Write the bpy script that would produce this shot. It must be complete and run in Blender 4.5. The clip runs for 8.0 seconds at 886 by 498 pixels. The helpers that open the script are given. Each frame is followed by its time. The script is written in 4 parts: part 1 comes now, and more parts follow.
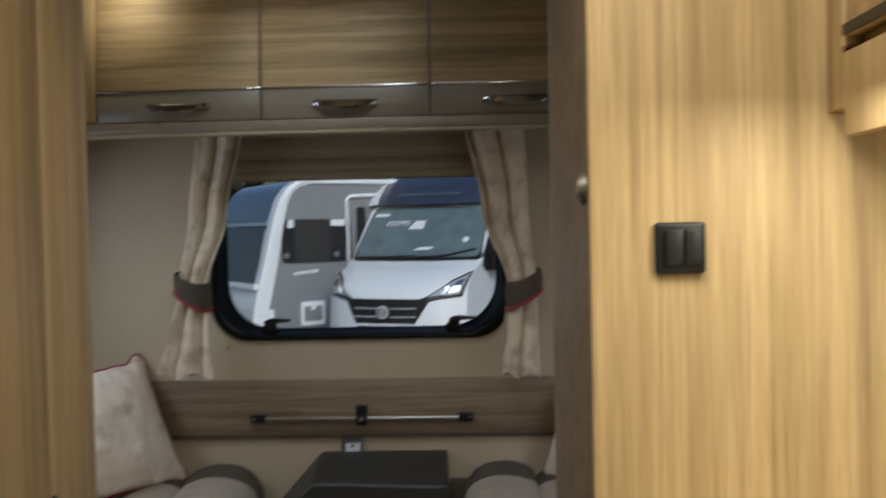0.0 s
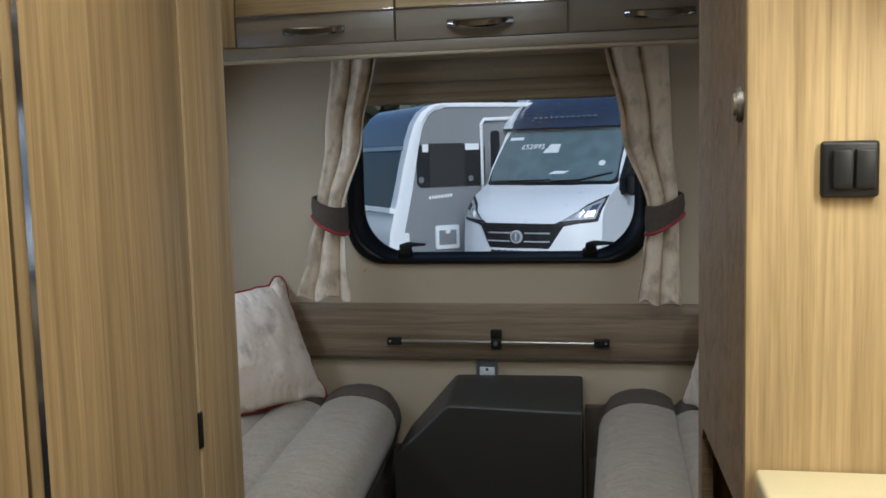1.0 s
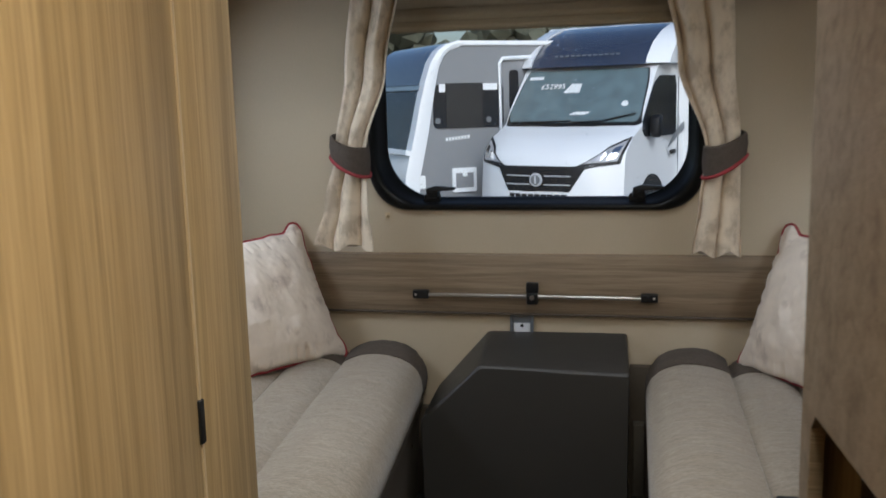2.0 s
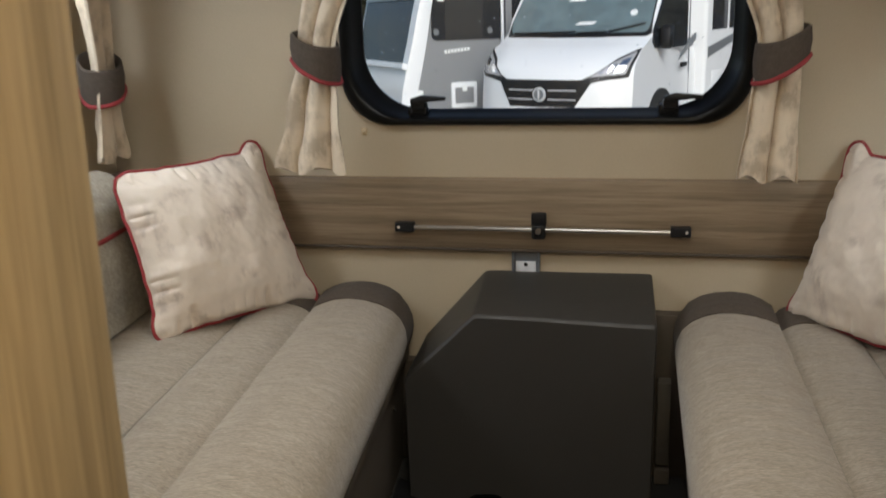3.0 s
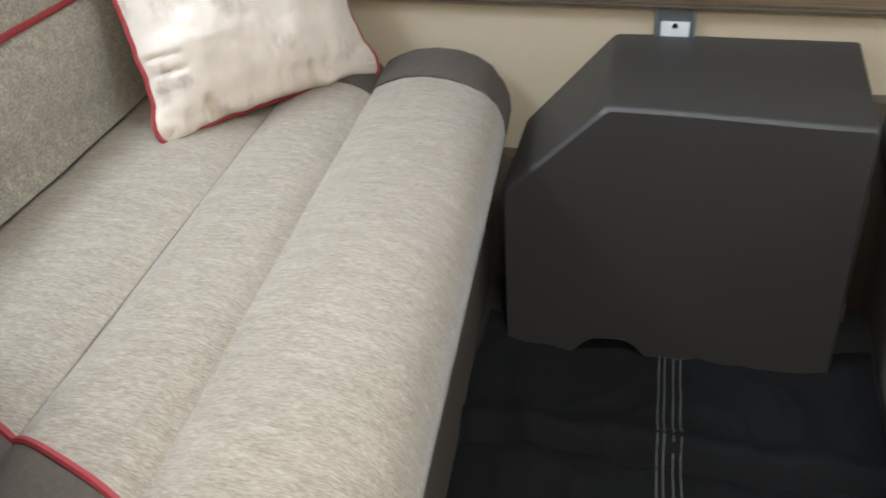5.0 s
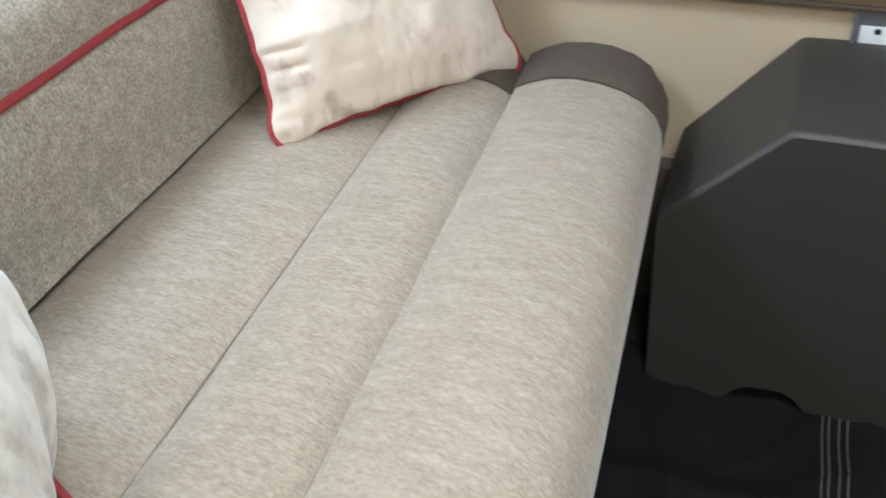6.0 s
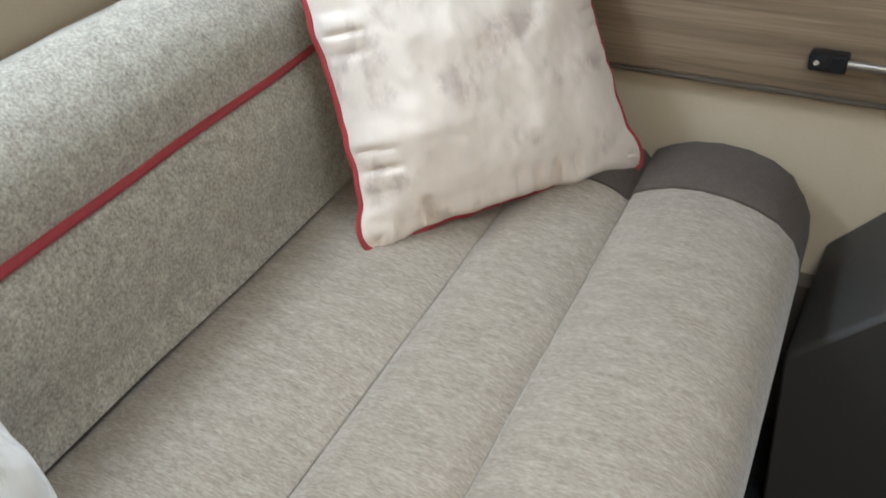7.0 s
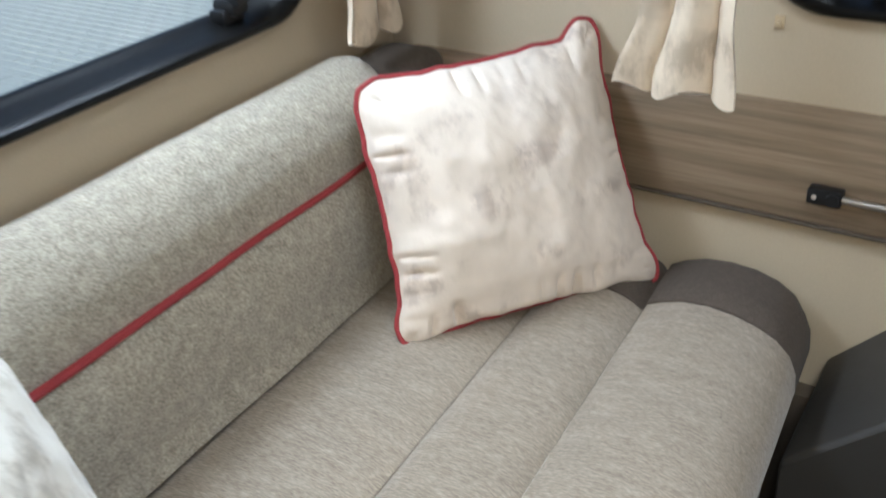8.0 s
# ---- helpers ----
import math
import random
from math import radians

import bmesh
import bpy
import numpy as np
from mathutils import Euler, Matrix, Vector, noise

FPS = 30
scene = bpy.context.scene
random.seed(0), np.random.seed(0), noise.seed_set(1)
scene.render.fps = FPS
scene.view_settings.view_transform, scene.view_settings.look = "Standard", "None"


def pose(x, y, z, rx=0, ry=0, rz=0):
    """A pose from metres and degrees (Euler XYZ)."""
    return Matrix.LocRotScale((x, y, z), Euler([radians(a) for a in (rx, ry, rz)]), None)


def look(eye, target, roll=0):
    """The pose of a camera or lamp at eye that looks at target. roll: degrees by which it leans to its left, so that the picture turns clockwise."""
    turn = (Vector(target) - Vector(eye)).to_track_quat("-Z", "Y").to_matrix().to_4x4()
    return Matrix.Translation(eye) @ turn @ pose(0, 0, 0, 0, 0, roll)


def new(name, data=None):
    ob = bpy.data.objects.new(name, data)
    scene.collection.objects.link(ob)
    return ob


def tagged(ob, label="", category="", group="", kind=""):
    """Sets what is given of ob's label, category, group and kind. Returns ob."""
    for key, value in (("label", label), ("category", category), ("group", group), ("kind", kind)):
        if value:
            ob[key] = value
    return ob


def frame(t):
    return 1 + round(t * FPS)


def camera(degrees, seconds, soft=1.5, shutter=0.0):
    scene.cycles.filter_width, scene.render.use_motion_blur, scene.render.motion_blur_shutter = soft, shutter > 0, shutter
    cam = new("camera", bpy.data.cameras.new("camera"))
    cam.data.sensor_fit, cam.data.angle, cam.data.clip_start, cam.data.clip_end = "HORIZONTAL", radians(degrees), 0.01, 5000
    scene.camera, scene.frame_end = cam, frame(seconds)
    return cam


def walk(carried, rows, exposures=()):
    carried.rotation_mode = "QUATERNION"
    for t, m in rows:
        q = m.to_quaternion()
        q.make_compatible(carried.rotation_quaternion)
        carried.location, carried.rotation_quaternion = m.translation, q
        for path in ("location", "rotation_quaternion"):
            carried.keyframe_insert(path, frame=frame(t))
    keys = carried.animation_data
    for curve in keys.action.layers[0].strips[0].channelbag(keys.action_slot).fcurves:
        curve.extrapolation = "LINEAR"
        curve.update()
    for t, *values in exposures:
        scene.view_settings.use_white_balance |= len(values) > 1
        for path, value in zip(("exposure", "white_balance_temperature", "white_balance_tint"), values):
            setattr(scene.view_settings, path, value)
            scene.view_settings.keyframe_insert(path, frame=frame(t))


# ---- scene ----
cam = camera(51.1, 8.0, 1.6, 0.5)
PATH = [
    (0, (0.406, 0.172, 1.242), (0.317, 2.17, 1.197), -1.2),
    (0.5, (0.397, 0.191, 1.243), (0.096, 2.163, 1.087), -1.5),
    (1, (0.397, 0.216, 1.239), (0.02, 2.17, 1.038), -1.5),
    (2.5, (0.241, 0.696, 1.188), (-0.167, 2.613, 0.788), -1.6),
    (3, (0.229, 0.936, 1.156), (-0.175, 2.831, 0.66), -1.6),
    (3.5, (0.181, 1.111, 1.158), (-0.205, 2.961, 0.503), -1.8),
    (4, (0.113, 1.286, 1.107), (-0.281, 3.078, 0.312), -2.1),
    (4.5, (0.05, 1.429, 1.077), (-0.362, 3.138, 0.124), -2.4),
    (6, (-0.133, 1.726, 1.09), (-0.782, 3.232, -0.055), -3.4),
    (6.5, (-0.141, 1.859, 1.138), (-0.934, 3.274, -0.033), -4.0),
    (7, (-0.174, 1.919, 1.148), (-1.066, 3.31, 0.021), -4.6),
    (7.5, (-0.158, 1.933, 1.186), (-1.105, 3.318, 0.098), -4.4),
    (8, (-0.089, 1.845, 1.259), (-1.111, 3.255, 0.276), -3.5),
]
walk(cam, [(t, look(eye, target, roll)) for t, eye, target, roll in PATH],
     [(0.0, -1.0, 5700, 6), (1.0, -0.80, 5300, 6), (2.5, -0.36, 6000, 8), (3.0, -0.30, 6250, 8), (3.5, 0.02, 6150, 8), (4.0, 0.36, 5550, 7), (4.5, 0.56, 5450, 6), (6.0, 0.76, 5420, 5), (7.0, 0.36, 5380, 5), (8.0, 0.44, 5400, 5)])

# ---- world, sun and lamps ----
world = bpy.data.worlds.new("sky")
scene.world = world
world.use_nodes = True
wn = world.node_tree
sky = wn.nodes.new("ShaderNodeTexSky")
sky.sky_type = "NISHITA"
sky.sun_disc = False
sky.sun_elevation = radians(30)
sky.sun_rotation = radians(160)
sky.air_density, sky.dust_density, sky.ozone_density = 1.0, 3.0, 1.0
wn.nodes["Background"].inputs[1].default_value = 0.15
wn.links.new(sky.outputs[0], wn.nodes["Background"].inputs[0])

sun = new("sun", bpy.data.lights.new("sun", "SUN"))
sun.data.energy, sun.data.angle, sun.data.color = 2.5, radians(30), (0.88, 0.95, 1.0)
sun.matrix_world = look((4, -9, 8), (0, 2, 0))


def area_lamp(name, m, sx, sy, watts, colour):
    lamp = new(name, bpy.data.lights.new(name, "AREA"))
    lamp.data.shape, lamp.data.size, lamp.data.size_y = "RECTANGLE", sx, sy
    lamp.data.energy, lamp.data.color = watts, colour
    lamp.matrix_world = m
    return lamp


WARM = (1.0, 0.87, 0.64)
DAY = (1.0, 0.96, 0.90)
# fill light in an assumed, unseen roof light; below, the strip under the galley locker
roof_lamp = area_lamp("roof_fill_light", look((0.05, 2.15, 1.985), (0.05, 2.2, 0)), 0.5, 0.5, 6.4, DAY)
roof_lamp.data.spread = radians(115)
# fill light in the east wall's added opening, out of view
area_lamp("east_fill_light", look((1.085, 2.35, 1.2), (0, 2.35, 0.8)), 0.8, 0.45, 1.4, DAY)
area_lamp("side_daylight", look((-1.10, 2.52, 1.36), (-0.5, 2.5, 0.6)), 0.75, 0.16, 5.6, (0.95, 0.98, 1.0))
area_lamp("kitchen_strip", look((0.87, 0.75, 1.352), (0.84, 0.80, 0.345)), 0.04, 0.75, 10.0, WARM)
# unseen fill light added over the aisle to brighten the galley panels
galley = area_lamp("galley_fill_light", look((0.40, 0.70, 1.985), (0.46, 0.80, 0)), 0.3, 0.3, 19.0, WARM)
galley.data.spread = radians(168)
area_lamp("locker_downlight", look((-0.60, 2.70, 1.98), (-0.60, 2.75, 0)), 0.06, 0.06, 1.2, WARM)


# ---- materials ----
def nodes_of(name):
    m = bpy.data.materials.new(name)
    m.use_nodes = True
    t = m.node_tree
    return m, t, t.nodes["Principled BSDF"]


def coords(t, scale, rot=(0, 0, 0)):
    c = t.nodes.new("ShaderNodeTexCoord")
    mp = t.nodes.new("ShaderNodeMapping")
    mp.inputs["Scale"].default_value = scale
    mp.inputs["Rotation"].default_value = rot
    t.links.new(c.outputs["Object"], mp.inputs["Vector"])
    return mp.outputs[0]


def noise_tex(t, vec, scale, detail=4.0, rough=0.55, dist=0.0):
    n = t.nodes.new("ShaderNodeTexNoise")
    n.inputs["Scale"].default_value = scale
    n.inputs["Detail"].default_value = detail
    n.inputs["Roughness"].default_value = rough
    n.inputs["Distortion"].default_value = dist
    t.links.new(vec, n.inputs["Vector"])
    return n.outputs["Fac"]


def ramp(t, fac, stops):
    r = t.nodes.new("ShaderNodeValToRGB")
    el = r.color_ramp.elements
    while len(el) < len(stops):
        el.new(0.5)
    for e, (p, c) in zip(el, stops):
        e.position, e.color = p, (*c, 1)
    t.links.new(fac, r.inputs[0])
    return r.outputs[0]


def mix(t, fac, a, b, mode="MIX"):
    n = t.nodes.new("ShaderNodeMix")
    n.data_type, n.blend_type = "RGBA", mode
    for sock, v in ((n.inputs[0], fac), (n.inputs[6], a), (n.inputs[7], b)):
        if isinstance(v, (int, float)):
            sock.default_value = v
        elif isinstance(v, tuple):
            sock.default_value = (*v, 1)
        else:
            t.links.new(v, sock)
    return n.outputs[2]


def bump(t, bsdf, fac, strength, distance):
    b = t.nodes.new("ShaderNodeBump")
    b.inputs["Strength"].default_value = strength
    b.inputs["Distance"].default_value = distance
    t.links.new(fac, b.inputs["Height"])
    t.links.new(b.outputs[0], bsdf.inputs["Normal"])


def dark(c, k):
    return tuple(v * k for v in c)


def plain(name, c, rough=0.5, metal=0.0, grain=60.0, vary=0.12, relief=0.1, coat=0.0, spec=0.5):
    m, t, b = nodes_of(name)
    v = coords(t, (1, 1, 1))
    f1, f2 = noise_tex(t, v, grain), noise_tex(t, v, grain / 15)
    col = mix(t, f2, dark(c, 1 - vary), dark(c, 1 + vary))
    col = mix(t, 0.5, col, ramp(t, f1, [(0.3, dark(c, 1 - vary)), (0.7, dark(c, 1 + vary))]))
    t.links.new(col, b.inputs["Base Color"])
    rr = t.nodes.new("ShaderNodeMapRange")
    rr.inputs[3].default_value, rr.inputs[4].default_value = rough * 0.85, min(1, rough * 1.15)
    t.links.new(f2, rr.inputs[0])
    t.links.new(rr.outputs[0], b.inputs["Roughness"])
    b.inputs["Metallic"].default_value = metal
    b.inputs["Coat Weight"].default_value = coat
    b.inputs["Specular IOR Level"].default_value = spec
    if relief:
        bump(t, b, f1, relief, 0.002)
    return m


def wood(name, light, mid, deep, axis="z", rough=0.52, seed=0.0):
    """Laminate with long straight grain along one axis, with broad figure and fine pores."""
    m, t, b = nodes_of(name)
    sc = {"z": (1, 1, 0.026), "x": (0.03, 1, 1), "y": (1, 0.026, 1)}[axis]
    v = coords(t, sc)
    sh = t.nodes.new("ShaderNodeVectorMath")
    sh.operation = "ADD"
    sh.inputs[1].default_value = (seed, seed * 1.7, seed * 0.3)
    t.links.new(v, sh.inputs[0])
    v = sh.outputs[0]
    broad = noise_tex(t, v, 9, 3, 0.55, 0.9)
    streak = noise_tex(t, v, 24, 5, 0.7, 0.5)
    fine = noise_tex(t, v, 85, 4, 0.7, 0.3)
    pores = noise_tex(t, v, 330, 2, 0.6)
    c1 = ramp(t, broad, [(0.33, dark(deep, 1.3)), (0.42, mid), (0.48, dark(light, 1.05)), (0.54, dark(mid, 0.88)), (0.60, light), (0.68, dark(deep, 1.5))])
    c2 = ramp(t, streak, [(0.36, deep), (0.44, mid), (0.52, light), (0.60, mid), (0.70, dark(deep, 1.25))])
    col = mix(t, 0.42, c1, c2)
    rings = t.nodes.new("ShaderNodeTexWave")
    rings.wave_type, rings.bands_direction, rings.wave_profile = "BANDS", "DIAGONAL", "SAW"
    rings.inputs["Scale"].default_value, rings.inputs["Distortion"].default_value = 6.5, 11.0
    rings.inputs["Detail"].default_value, rings.inputs["Detail Scale"].default_value = 2.5, 1.1
    t.links.new(v, rings.inputs["Vector"])
    col = mix(t, 0.26, col, ramp(t, rings.outputs["Fac"], [(0.02, dark(deep, 1.1)), (0.16, mid), (0.6, light), (0.95, dark(light, 1.05))]))
    col = mix(t, 0.24, col, ramp(t, fine, [(0.34, dark(deep, 0.85)), (0.5, mid), (0.64, dark(light, 1.08))]))
    figure = noise_tex(t, v, 15, 4, 0.62, 1.3)
    col = mix(t, 0.44, col, ramp(t, figure, [(0.36, (0.44, 0.40, 0.35)), (0.46, (0.86, 0.84, 0.82)), (0.52, (1, 1, 1)), (0.60, (0.90, 0.88, 0.85)), (0.68, (1.0, 1.0, 1.0))]), "MULTIPLY")
    col = mix(t, 0.30, col, ramp(t, pores, [(0.33, (0.45, 0.40, 0.35)), (0.52, (1, 1, 1))]), "MULTIPLY")
    t.links.new(col, b.inputs["Base Color"])
    b.inputs["Roughness"].default_value = rough
    b.inputs["Specular IOR Level"].default_value = 0.25
    bump(t, b, mix(t, 0.5, pores, fine), 0.12, 0.001)
    return m


def tweed(name, light, mid, deep, stretch=(0.25, 1, 0.6), grain=420.0, rough=0.95, relief=0.5, sheen=0.25):
    """Woven upholstery: short slubs of light and dark yarn, with broad uneven wear."""
    m, t, b = nodes_of(name)
    v = coords(t, stretch)
    yarn = noise_tex(t, v, grain, 3, 0.7)
    slub = noise_tex(t, v, grain / 5, 3, 0.6)
    wear = noise_tex(t, coords(t, (1, 1, 1)), 5, 3, 0.5)
    col = ramp(t, yarn, [(0.26, deep), (0.48, mid), (0.72, light)])
    col = mix(t, 0.27, col, ramp(t, slub, [(0.34, dark(mid, 0.66)), (0.5, mid), (0.68, light)]))
    col = mix(t, 0.15, col, ramp(t, wear, [(0.3, dark(mid, 0.85)), (0.7, dark(mid, 1.15))]))
    t.links.new(col, b.inputs["Base Color"])
    b.inputs["Roughness"].default_value = rough
    b.inputs["Specular IOR Level"].default_value = 0.15
    b.inputs["Sheen Weight"].default_value = sheen
    b.inputs["Sheen Roughness"].default_value = 0.5
    bump(t, b, mix(t, 0.5, yarn, slub), relief, 0.003)
    return m


def velvet(name, light, mid, deep, lo=0.50, sheen=0.35):
    """Crushed velvet with irregular patches where the pile lies another way."""
    m, t, b = nodes_of(name)
    v = coords(t, (1, 1, 0.55))
    patch = noise_tex(t, v, 24, 5, 0.62, 0.0)
    fine = noise_tex(t, coords(t, (1, 1, 0.6)), 48, 2, 0.5, 0.0)
    where = noise_tex(t, coords(t, (1, 1, 1.9)), 7.3, 2, 0.5, 0.0)
    c = ramp(t, patch, [(0.39, deep), (0.47, mid), (0.55, light), (0.80, dark(light, 1.05))])
    c = mix(t, ramp(t, where, [(lo, (0.08, 0.08, 0.08)), (lo + 0.12, (0.9, 0.9, 0.9))]), ramp(t, where, [(0.25, dark(light, 1.04)), (0.6, dark(light, 0.93))]), c)
    c = mix(t, 0.16, c, ramp(t, fine, [(0.35, mid), (0.65, light)]))
    t.links.new(c, b.inputs["Base Color"])
    b.inputs["Roughness"].default_value = 0.62
    b.inputs["Sheen Weight"].default_value = sheen
    b.inputs["Sheen Roughness"].default_value = 0.35
    bump(t, b, mix(t, 0.5, patch, fine), 0.35, 0.006)
    return m


def glass(name, c=(1, 1, 1), rough=0.0):
    m, t, b = nodes_of(name)
    b.inputs["Base Color"].default_value = (*c, 1)
    b.inputs["Roughness"].default_value = rough
    b.inputs["Transmission Weight"].default_value = 1.0
    b.inputs["IOR"].default_value = 1.3
    v = coords(t, (1, 1, 1))
    bump(t, b, noise_tex(t, v, 6), 0.02, 0.001)
    return m


OAK = wood("oak_laminate", (0.54, 0.40, 0.218), (0.43, 0.31, 0.155), (0.20, 0.139, 0.063), "z")
OAK_SIDE = wood("oak_laminate_cross", (0.54, 0.40, 0.218), (0.43, 0.31, 0.155), (0.20, 0.139, 0.063), "x", seed=3.1)
ELM = wood("greyed_elm_laminate", (0.34, 0.26, 0.175), (0.26, 0.193, 0.127), (0.135, 0.096, 0.06), "x", seed=7.7)
EDGE = plain("pale_edge_strip", (0.55, 0.43, 0.27), 0.5, vary=0.08)
WALLBOARD = plain("beige_wallboard", (0.50, 0.415, 0.295), 0.6, grain=240, vary=0.05, relief=0.06)
TAUPE = plain("taupe_gloss_board", (0.23, 0.19, 0.14), 0.35, vary=0.06, relief=0.02)
CEIL = plain("cream_ceiling_board", (0.62, 0.57, 0.47), 0.6, vary=0.04)
SEAT = tweed("oatmeal_weave", (0.468, 0.402, 0.32), (0.28, 0.234, 0.184), (0.147, 0.119, 0.092), (0.24, 1, 0.5), 430)
# darker seat weave, the shade of the channel creases put into colour
SEAM_SHADE = tweed("seam_shade_weave", (0.30, 0.25, 0.195), (0.21, 0.175, 0.135), (0.12, 0.10, 0.075))
BACK = tweed("speckled_tweed", (0.62, 0.565, 0.465), (0.335, 0.30, 0.238), (0.075, 0.07, 0.055), (1, 1, 1), 250)
BROWN = tweed("brown_weave", (0.125, 0.102, 0.084), (0.090, 0.072, 0.058), (0.055, 0.043, 0.035), (1, 1, 1), 500, relief=0.25, sheen=0.04)
RED = plain("red_piping", (0.30, 0.035, 0.04), 0.8, grain=700, vary=0.25, relief=0.4)
VELVET = velvet("champagne_velvet", (0.79, 0.695, 0.595), (0.65, 0.555, 0.47), (0.46, 0.38, 0.32))
CURTAIN = velvet("champagne_curtain", (0.71, 0.60, 0.46), (0.58, 0.48, 0.36), (0.40, 0.32, 0.23), 0.36)
SILVERED = velvet("silvered_velvet", (0.74, 0.71, 0.64), (0.58, 0.54, 0.47), (0.38, 0.345, 0.29), 0.28)
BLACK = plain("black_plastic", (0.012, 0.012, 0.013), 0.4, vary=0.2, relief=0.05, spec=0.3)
BENCHBOARD = plain("grey_brown_bench_board", (0.150, 0.125, 0.100), 0.5, grain=120, vary=0.10)
# dark brown that stands in for shade low on the end wall
SHADE_BOARD = plain("shade_brown_board", (0.085, 0.066, 0.048), 0.5, vary=0.12)
RUBBER = plain("black_window_moulding", (0.007, 0.007, 0.0072), 0.32, vary=0.2, relief=0.02, spec=0.14)
DARK_CHROME = plain("dark_chrome", (0.30, 0.29, 0.28), 0.18, 1.0, vary=0.05, relief=0.0)
CHROME = plain("chrome", (0.72, 0.72, 0.73), 0.14, 1.0, vary=0.04, relief=0.0)
STEEL = plain("brushed_steel", (0.56, 0.55, 0.53), 0.3, 1.0, grain=300, vary=0.06)
LEATHERETTE = plain("charcoal_leathercloth", (0.037, 0.034, 0.0305), 0.45, grain=900, vary=0.10, relief=0.22, spec=0.5)
MAT_CLOTH = plain("black_floor_cloth", (0.0048, 0.0046, 0.0049), 0.85, grain=200, vary=0.3, relief=0.5, spec=0.18)
STITCH = plain("pale_stitching", (0.10, 0.10, 0.095), 0.8, vary=0.2)
CARPET = tweed("dark_carpet", (0.02, 0.017, 0.014), (0.014, 0.012, 0.010), (0.008, 0.007, 0.006), (1, 1, 1), 350)
WORKTOP = plain("cream_worktop", (0.66, 0.58, 0.38), 0.35, grain=350, vary=0.06, relief=0.02)
BLIND = plain("tan_pleated_blind", (0.36, 0.29, 0.19), 0.8, vary=0.06)
PANE = glass("acrylic_pane")


# ---- building helpers ----
def part(name, bm, material, parent=None, label="", smooth=True):
    me = bpy.data.meshes.new(name)
    bmesh.ops.recalc_face_normals(bm, faces=bm.faces)
    if smooth:
        for f in bm.faces:
            f.smooth = True
        for e in bm.edges:
            if len(e.link_faces) == 2 and e.calc_face_angle(0) > 0.6:
                e.smooth = False
    bm.to_mesh(me)
    bm.free()
    me.materials.append(material)
    ob = new(name, me)
    if parent:
        ob.parent = parent
        if parent.type == "EMPTY":
            ob.matrix_parent_inverse = parent.matrix_basis.inverted()
    if label:
        tagged(ob, label)
    return ob


def thing(name, base, label, category, group="", kind=""):
    ob = new(name)
    ob.empty_display_size = 0.05
    ob.matrix_basis = Matrix.Translation(base)
    return tagged(ob, label, category, group, kind)


def box(x0, x1, y0, y1, z0, z1, r=0.0, seg=2, m=None):
    bm = bmesh.new()
    bmesh.ops.create_cube(bm, size=1)
    for v in bm.verts:
        v.co = Vector(((x0 + x1) / 2 + v.co.x * (x1 - x0), (y0 + y1) / 2 + v.co.y * (y1 - y0), (z0 + z1) / 2 + v.co.z * (z1 - z0)))
    if r:
        bmesh.ops.bevel(bm, geom=bm.edges[:], offset=r, segments=seg, affect="EDGES", profile=0.5)
    if m:
        bm.transform(m)
    return bm


def join(*bms):
    out = bmesh.new()
    for b in bms:
        me = bpy.data.meshes.new("tmp")
        b.to_mesh(me)
        b.free()
        out.from_mesh(me)
        bpy.data.meshes.remove(me)
    return out


def prism(points, axis, a, b, r=0.0, seg=2):
    """A solid from an outline of two coordinates, drawn out along an axis from a to b."""
    def at(p, q):
        return {"x": (q, p[0], p[1]), "y": (p[0], q, p[1]), "z": (p[0], p[1], q)}[axis]
    bm = bmesh.new()
    lo = [bm.verts.new(at(p, a)) for p in points]
    hi = [bm.verts.new(at(p, b)) for p in points]
    n = len(points)
    bm.faces.new(lo)
    bm.faces.new(hi[::-1])
    for i in range(n):
        bm.faces.new((lo[i], lo[(i + 1) % n], hi[(i + 1) % n], hi[i]))
    bmesh.ops.recalc_face_normals(bm, faces=bm.faces)
    if r:
        bmesh.ops.bevel(bm, geom=bm.edges[:], offset=r, segments=seg, affect="EDGES", profile=0.5)
    return bm


def loft(rings, closed=True, caps=True):
    bm = bmesh.new()
    vs = [[bm.verts.new(p) for p in ring] for ring in rings]
    n = len(rings[0])
    for a, b in zip(vs, vs[1:]):
        for i in range(n if closed else n - 1):
            j = (i + 1) % n
            bm.faces.new((a[i], a[j], b[j], b[i]))
    if caps and closed:
        bm.faces.new(vs[0][::-1])
        bm.faces.new(vs[-1])
    return bm


def tube(path, r, n=8, closed=False):
    """A round rod along a line of points."""
    pts = [Vector(p) for p in path]
    rings = []
    k = len(pts)
    for i, p in enumerate(pts):
        a = pts[(i - 1) % k] if closed or i else p
        b = pts[(i + 1) % k] if closed or i < k - 1 else p
        d = (b - a).normalized()
        s = d.cross(Vector((0, 0, 1)))
        s = s.normalized() if s.length > 1e-3 else Vector((1, 0, 0))
        u = s.cross(d).normalized()
        rings.append([p + (s * math.cos(q) + u * math.sin(q)) * r for q in [2 * math.pi * j / n for j in range(n)]])
    if closed:
        rings.append(rings[0])
    bm = loft(rings, True, not closed)
    if closed:
        bmesh.ops.remove_doubles(bm, verts=bm.verts, dist=1e-6)
    return bm


